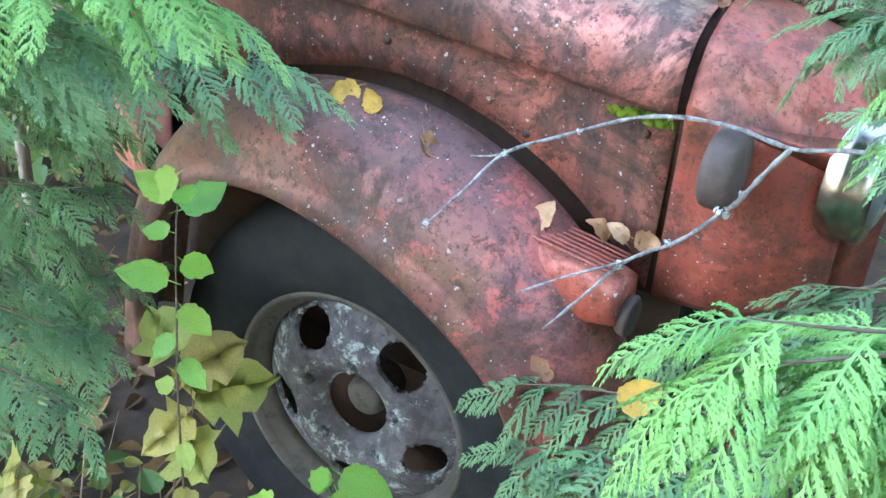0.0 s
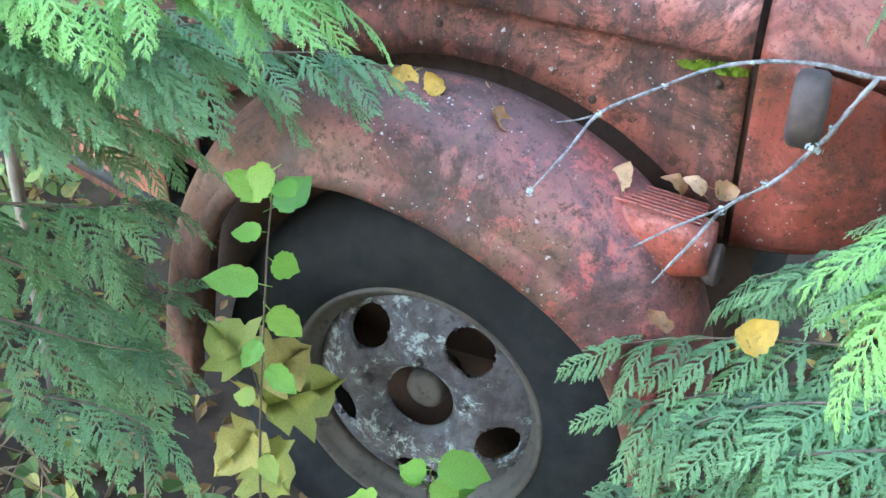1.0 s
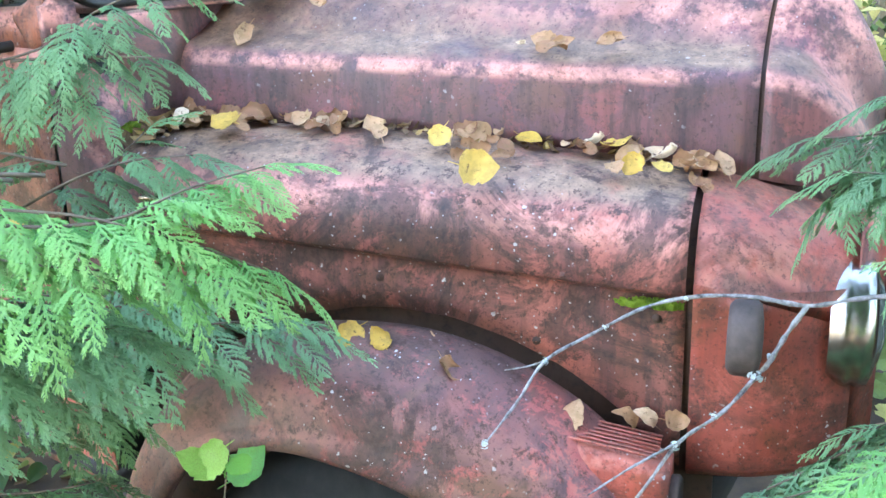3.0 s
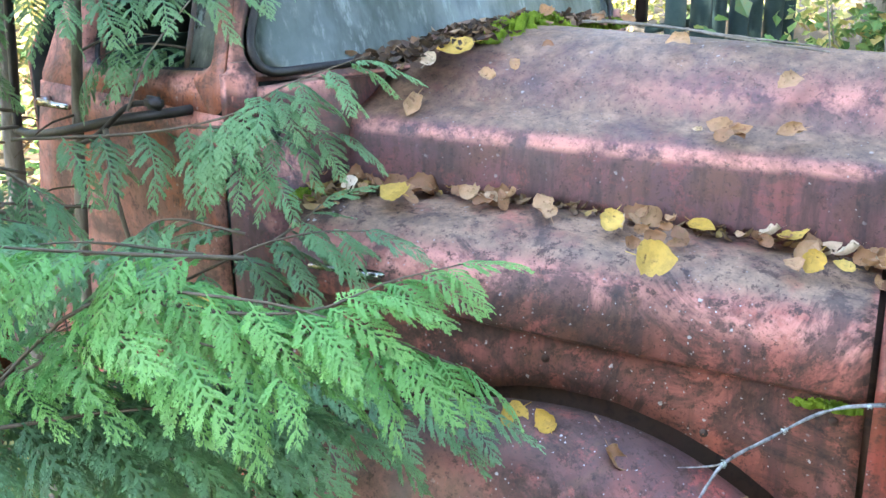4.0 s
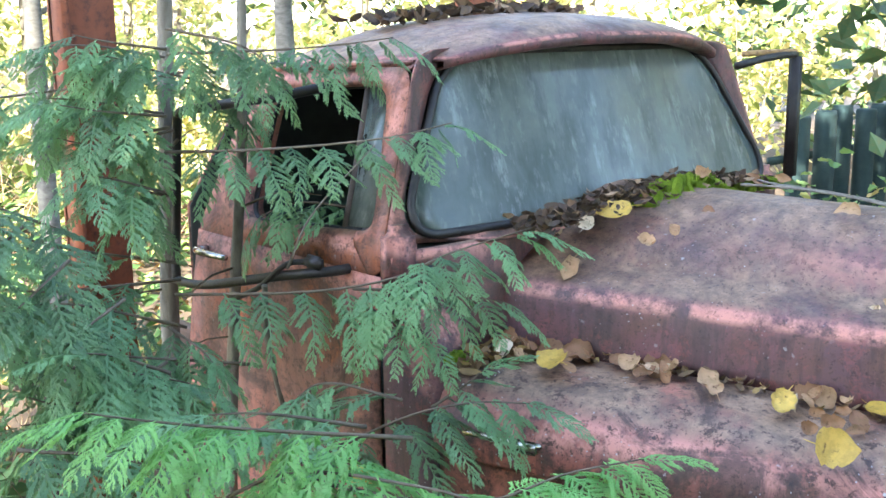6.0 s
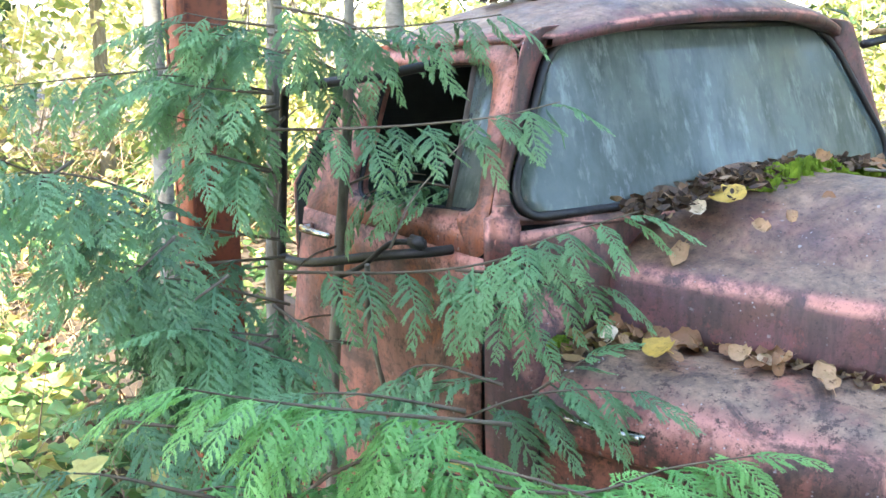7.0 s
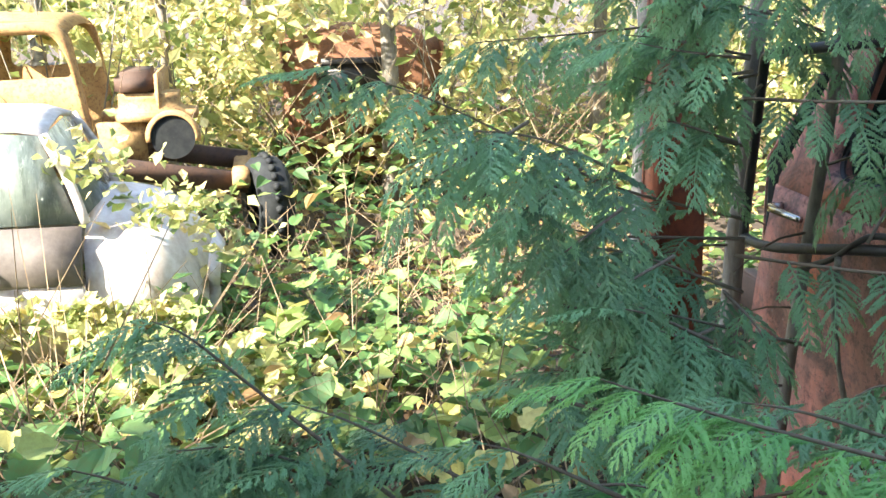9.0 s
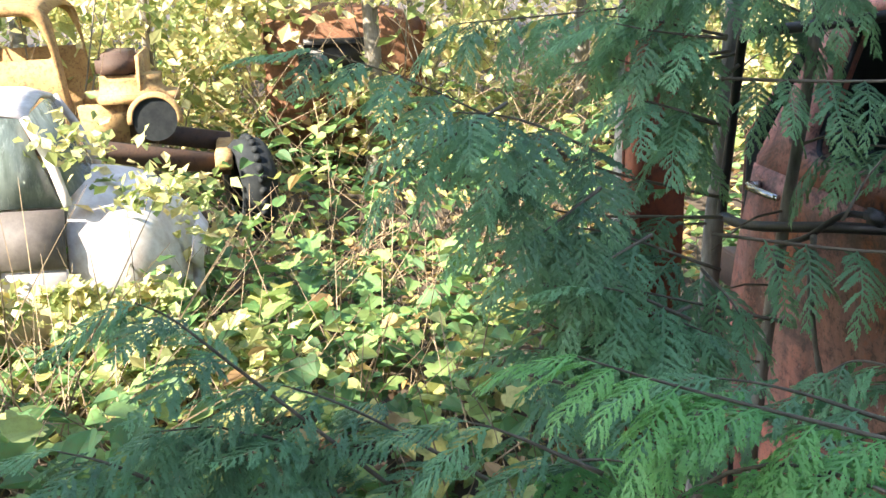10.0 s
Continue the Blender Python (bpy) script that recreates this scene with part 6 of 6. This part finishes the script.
leaf_cloud("foliage", (-8.80, 12.90, 1.9), (1.8, 1.8, 2.0), 2600, 0.17, AUTUMN, 1799, b)

# ---- fence of upright pipes beyond the bonnet ----
fence = thing("fence", "fence of upright teal-painted steel pipes", "fence", (-6.0, 10.3, 0))
for k in range(7):
    y = 9.55 + 0.42 * k
    part("post", lathe([(0.001, 1.14 + 0.03 * (k % 3)), (0.1, 1.14 + 0.03 * (k % 3)), (0.11, 1.12), (0.11, -0.1)], (-6.0 + 0.05 * (k % 2), y, 0), (0, 0, 1), 14), PIPE, fence)
part("rail", box((0.05, 3.2, 0.08), (-6.12, 10.8, 0.7), 0.01), PIPE, fence)


# ---- wrecks in the clearing ----
def arch_sheet(center, r0, r1, a0, a1, depth, n=18):
    """A curved fender sheet along an arc in the y-z plane."""
    rows = []
    for i in range(n + 1):
        a = radians(a0 + (a1 - a0) * i / n)
        row = []
        for k in range(7):
            f = k / 6
            r = r1 - (r1 - r0) * (1 - math.cos(f * math.pi / 2))
            row.append((center[0] + depth * (math.sin(f * math.pi / 2)), center[1] + r * math.cos(a), center[2] + r * math.sin(a)))
        rows.append(row)
    return loft(rows)


def far_truck():
    t = thing("far_truck_wreck", "gutted tan rusted truck cab with a bare frame", "truck", (-8.2, -1.6, 0))
    outer = round_quad([(-1.2, 0.7), (-1.34, 1.75), (-2.1, 1.75), (-2.15, 0.7)], 0.17, 8)
    inner = round_quad([(-1.3, 1.38), (-1.42, 1.67), (-1.98, 1.67), (-2.0, 1.36)], 0.08, 8)
    def ring(f, x):
        return [Vector((x, a.x + (b.x - a.x) * f, a.y + (b.y - a.y) * f)) for a, b in zip(inner, outer)]
    part("cab_side", loft([ring(0, -8.03), ring(0, -7.98), ring(0.3, -7.96), ring(0.8, -7.97), ring(1, -8.05)], True), RUST_TAN, t, solid=0.01)
    part("cab_side", loft([ring(0, -9.3), ring(0.5, -9.28), ring(1, -9.2)], True), RUST_TAN, t, solid=0.01)
    part("cab_roof", loft([[(x, y, z + 0.05 * (1 - ((x + 8.6) / 0.62) ** 2)) for x in np.linspace(-9.2, -8.02, 9)] for y, z in ((-1.34, 1.66), (-1.42, 1.73), (-1.8, 1.75), (-2.05, 1.74), (-2.15, 1.6))]), RUST_TAN, t, solid=0.01)
    part("cowl", box((0.7, 0.04, 0.34), (-8.4, -0.79, 1.22), 0.012), RUST_TAN, t, "bent tan cowl edge")
    part("firewall", box((0.6, 0.26, 0.17), (-8.35, -0.95, 1.31), 0.04), RUST_DARK, t)
    part("side_sheet", box((0.02, 0.34, 0.3), (-8.0, -1.05, 0.92), 0.008), RUST_TAN, t)
    fender = part("fender", box((0.5, 0.64, 0.3), (-8.2, -0.86, 1.1), 0.12, segs=5), RUST_TAN, t, "tan rusted fender")
    # flat black disc on the fender stands in for the shaded wheel opening
    part("arch_shade_disc", lathe([(0.001, 0.0), (0.15, 0.0), (0.15, -0.06)], (-7.943, -0.7, 0.96), (1, 0, 0), 28), RUBBER, fender, smooth=False)
    part("arch_lip", arch_sheet((-7.96, -0.7, 0.96), 0.15, 0.185, -10, 190, 0.03), RUST_TAN, fender, solid=0.006)
    for x, lift in ((-7.95, 0.0), (-8.55, 0.06)):
        part("frame_rail", loft([[(x + a, y, z + b + lift) for a, b in ((-0.03, -0.07), (0.03, -0.07), (0.03, 0.07), (-0.03, 0.07))] for y, z in ((-2.3, 0.95), (-1.22, 0.78), (-0.22, 0.62))], True, True), RUST_DARK, t, "brown rusted frame rail")
    part("cross_member", box((0.9, 0.12, 0.12), (-8.3, -0.26, 0.66), 0.01), RUST_TAN, t)
    w = part("tyre", lathe([(0.2, -0.11), (0.3, -0.12), (0.34, -0.08), (0.345, 0), (0.34, 0.08), (0.3, 0.12), (0.2, 0.11)], (-7.98, -0.09, 0.45), (-0.25, 1, 0), 32), RUBBER, t, "treaded black tyre")
    for k in range(28):
        a = k * math.tau / 28
        ax = Vector((-0.25, 1, 0)).normalized()
        u, v = ax.orthogonal().normalized(), None
        v = ax.cross(u)
        p = Vector((-7.98, -0.09, 0.45)) + (u * math.cos(a) + v * math.sin(a)) * 0.348
        part("tread_block", box((0.05, 0.05, 0.05), p, 0.008), RUBBER, w)


far_truck()


def white_car():
    """Old two-tone car seen from its side, its front sunk among the leaves."""
    c = thing("white_car_wreck", "sunlit chalky white old car half buried in leaves", "car", (-6.3, -1.2, 0))
    rows = []
    for i in range(11):
        u = i / 10
        y, d, r = -0.97 + 0.56 * u, 0.06 * u + 0.3 * u ** 4, 0.28 * u ** 4
        rows.append([(-5.76 - r, y, 0.2), (-5.71 - r, y, 0.55 - 0.4 * d), (-5.74 - r, y, 0.74 - d), (-5.86 - 0.7 * r, y, 0.83 - d), (-6.0, y, 0.85 - d), (-6.1, y, 0.91 - d), (-6.35, y, 0.95 - d), (-6.7, y, 0.9 - d), (-6.93, y, 0.55), (-6.92, y, 0.2)])
    part("bonnet", loft(rows), WHITE_PAINT, c, "chalky white bonnet and front fender", solid=0.01)
    part("front", loft([rows[-1], [(p[0] + (-6.3 - p[0]) * 0.15, p[1] + 0.06, 0.2 + (p[2] - 0.2) * 0.8) for p in rows[-1]]]), WHITE_PAINT, c, solid=0.01)
    lower, upper = [], []
    for y in (-0.97, -1.2, -1.6, -2.2, -3.0, -3.8):
        lower.append([(-5.74, y, 0.18), (-5.68, y, 0.4), (-5.68, y, 0.58)])
        upper.append([(-5.675, y, 0.585), (-5.66, y, 0.6), (-5.68, y, 0.72), (-5.75, y, 0.86)])
    part("door_skin", loft(lower), WHITE_PAINT, c, "chalky white lower side", solid=0.01)
    part("upper_side", loft(upper), RUST_DULL, c, "dull brown upper side below the windows", solid=0.01)
    part("door_handle", tube([(-5.66, -1.5, 0.66), (-5.62, -1.48, 0.665), (-5.62, -1.39, 0.665), (-5.66, -1.37, 0.66)], 0.012, n=10), CHROME, c)
    part("far_side", loft([[(-6.92, y, 0.2), (-6.94, y, 0.55), (-6.86, y, 0.86)] for y in (-0.97, -2.2, -3.8)]), WHITE_PAINT, c, solid=0.01)
    part("roof", loft([[(-5.88, y, z - 0.02), (-6.0, y, z + 0.02), (-6.3, y, z + 0.05), (-6.62, y, z + 0.02), (-6.72, y, z - 0.02)] for y, z in ((-1.12, 1.29), (-1.25, 1.33), (-1.9, 1.36), (-2.6, 1.32), (-2.9, 1.2))]), WHITE_PAINT, c, solid=0.02)
    for x, k in ((-5.76, 1), (-6.86, -1)):
        part("pillar", tube([(x, -0.95, 0.87), (x - 0.05 * k, -1.02, 1.08), (x - 0.12 * k, -1.13, 1.29)], 0.024, n=8), WHITE_PAINT, c)
        part("pillar", tube([(x, -1.42, 0.86), (x - 0.11 * k, -1.42, 1.31)], 0.014, n=4), CHROME, c)
        part("pillar", tube([(x, -2.2, 0.86), (x - 0.11 * k, -2.15, 1.33)], 0.03, n=4), WHITE_PAINT, c)
    part("windscreen", loft([[(-5.8, -0.97, 0.88), (-6.3, -0.9, 0.93), (-6.82, -0.97, 0.88)], [(-5.9, -1.14, 1.28), (-6.3, -1.1, 1.33), (-6.72, -1.14, 1.28)]]), GLASS, c, solid=0.005)
    part("side_window", loft([[(-5.765, -0.98, 0.87), (-5.765, -1.41, 0.87)], [(-5.87, -1.15, 1.29), (-5.87, -1.41, 1.31)]]), GLASS, c, "clouded side window", solid=0.005)
    part("seat", box((0.9, 0.2, 0.4), (-6.3, -1.9, 0.85), 0.06), INTERIOR, c)


white_car()
ob = leaf_cloud("creeper", (-5.45, -1.0, 0.3), (0.35, 0.6, 0.3), 700, 0.08, AUTUMN, 71)
tagged(ob, "yellow leafy creeper growing over the white car", "creeper", kind="stuff")
ob = leaf_cloud("creeper", (-6.1, -0.6, 0.8), (0.5, 0.5, 0.12), 130, 0.09, AUTUMN, 72)
tagged(ob, "fallen yellow leaves on the white car", "leaf litter", kind="stuff")
ob = leaf_cloud("creeper", (-7.6, -1.7, 0.9), (0.3, 0.8, 0.7), 420, 0.1, AUTUMN, 73)
tagged(ob, "yellow leaves growing through the cab wreck", "creeper", kind="stuff")
ob = leaf_cloud("creeper", (-5.75, -0.85, 0.75), (0.4, 0.75, 0.5), 240, 0.08, AUTUMN, 74)
tagged(ob, "yellow leaves on twigs before the white car", "creeper", kind="stuff")
ob = leaf_cloud("creeper", (-5.25, -0.35, 0.36), (0.45, 0.5, 0.36), 800, 0.09, AUTUMN, 75)
tagged(ob, "yellow-green leafy plants hiding the white car's front", "creeper", kind="stuff")
stalks("dry_stalks", "bare thin stems in front of the white car", (-5.6, -4.2, -1.5, -0.4), 90, (0.5, 1.3), 44, STALK)


def orange_wreck():
    c = thing("orange_rusty_van", "rounded orange rusted van body among the bushes", "van", (-11.0, 0.9, 0))
    rows = []
    for i in range(9):
        y = 0.1 + 1.5 * i / 8
        e = abs(i / 4 - 1) ** 3
        row = []
        for k in range(13):
            a = math.pi * k / 12
            row.append((-11.3 + 0.9 * math.copysign(abs(math.cos(a)) ** 0.5, math.cos(a)) * (1 - 0.1 * e), y, 0.7 + 0.85 * (1 - 0.15 * e) * math.sin(a) ** 0.5))
        rows.append([(row[0][0], y, 0.3)] + row + [(row[-1][0], y, 0.3)])
    part("body", loft(rows), RUST_BROWN, c, solid=0.01)
    for y in (0.1, 1.6):
        part("end_panel", loft([[(-12.1, y, z), (-10.5, y, z)] for z in (0.3, 0.9, 1.4)]), RUST_BROWN, c, solid=0.01)
    part("window", box((0.02, 0.7, 0.35), (-10.41, 0.75, 1.1), 0.05), BLACK_STEEL, c)


orange_wreck()
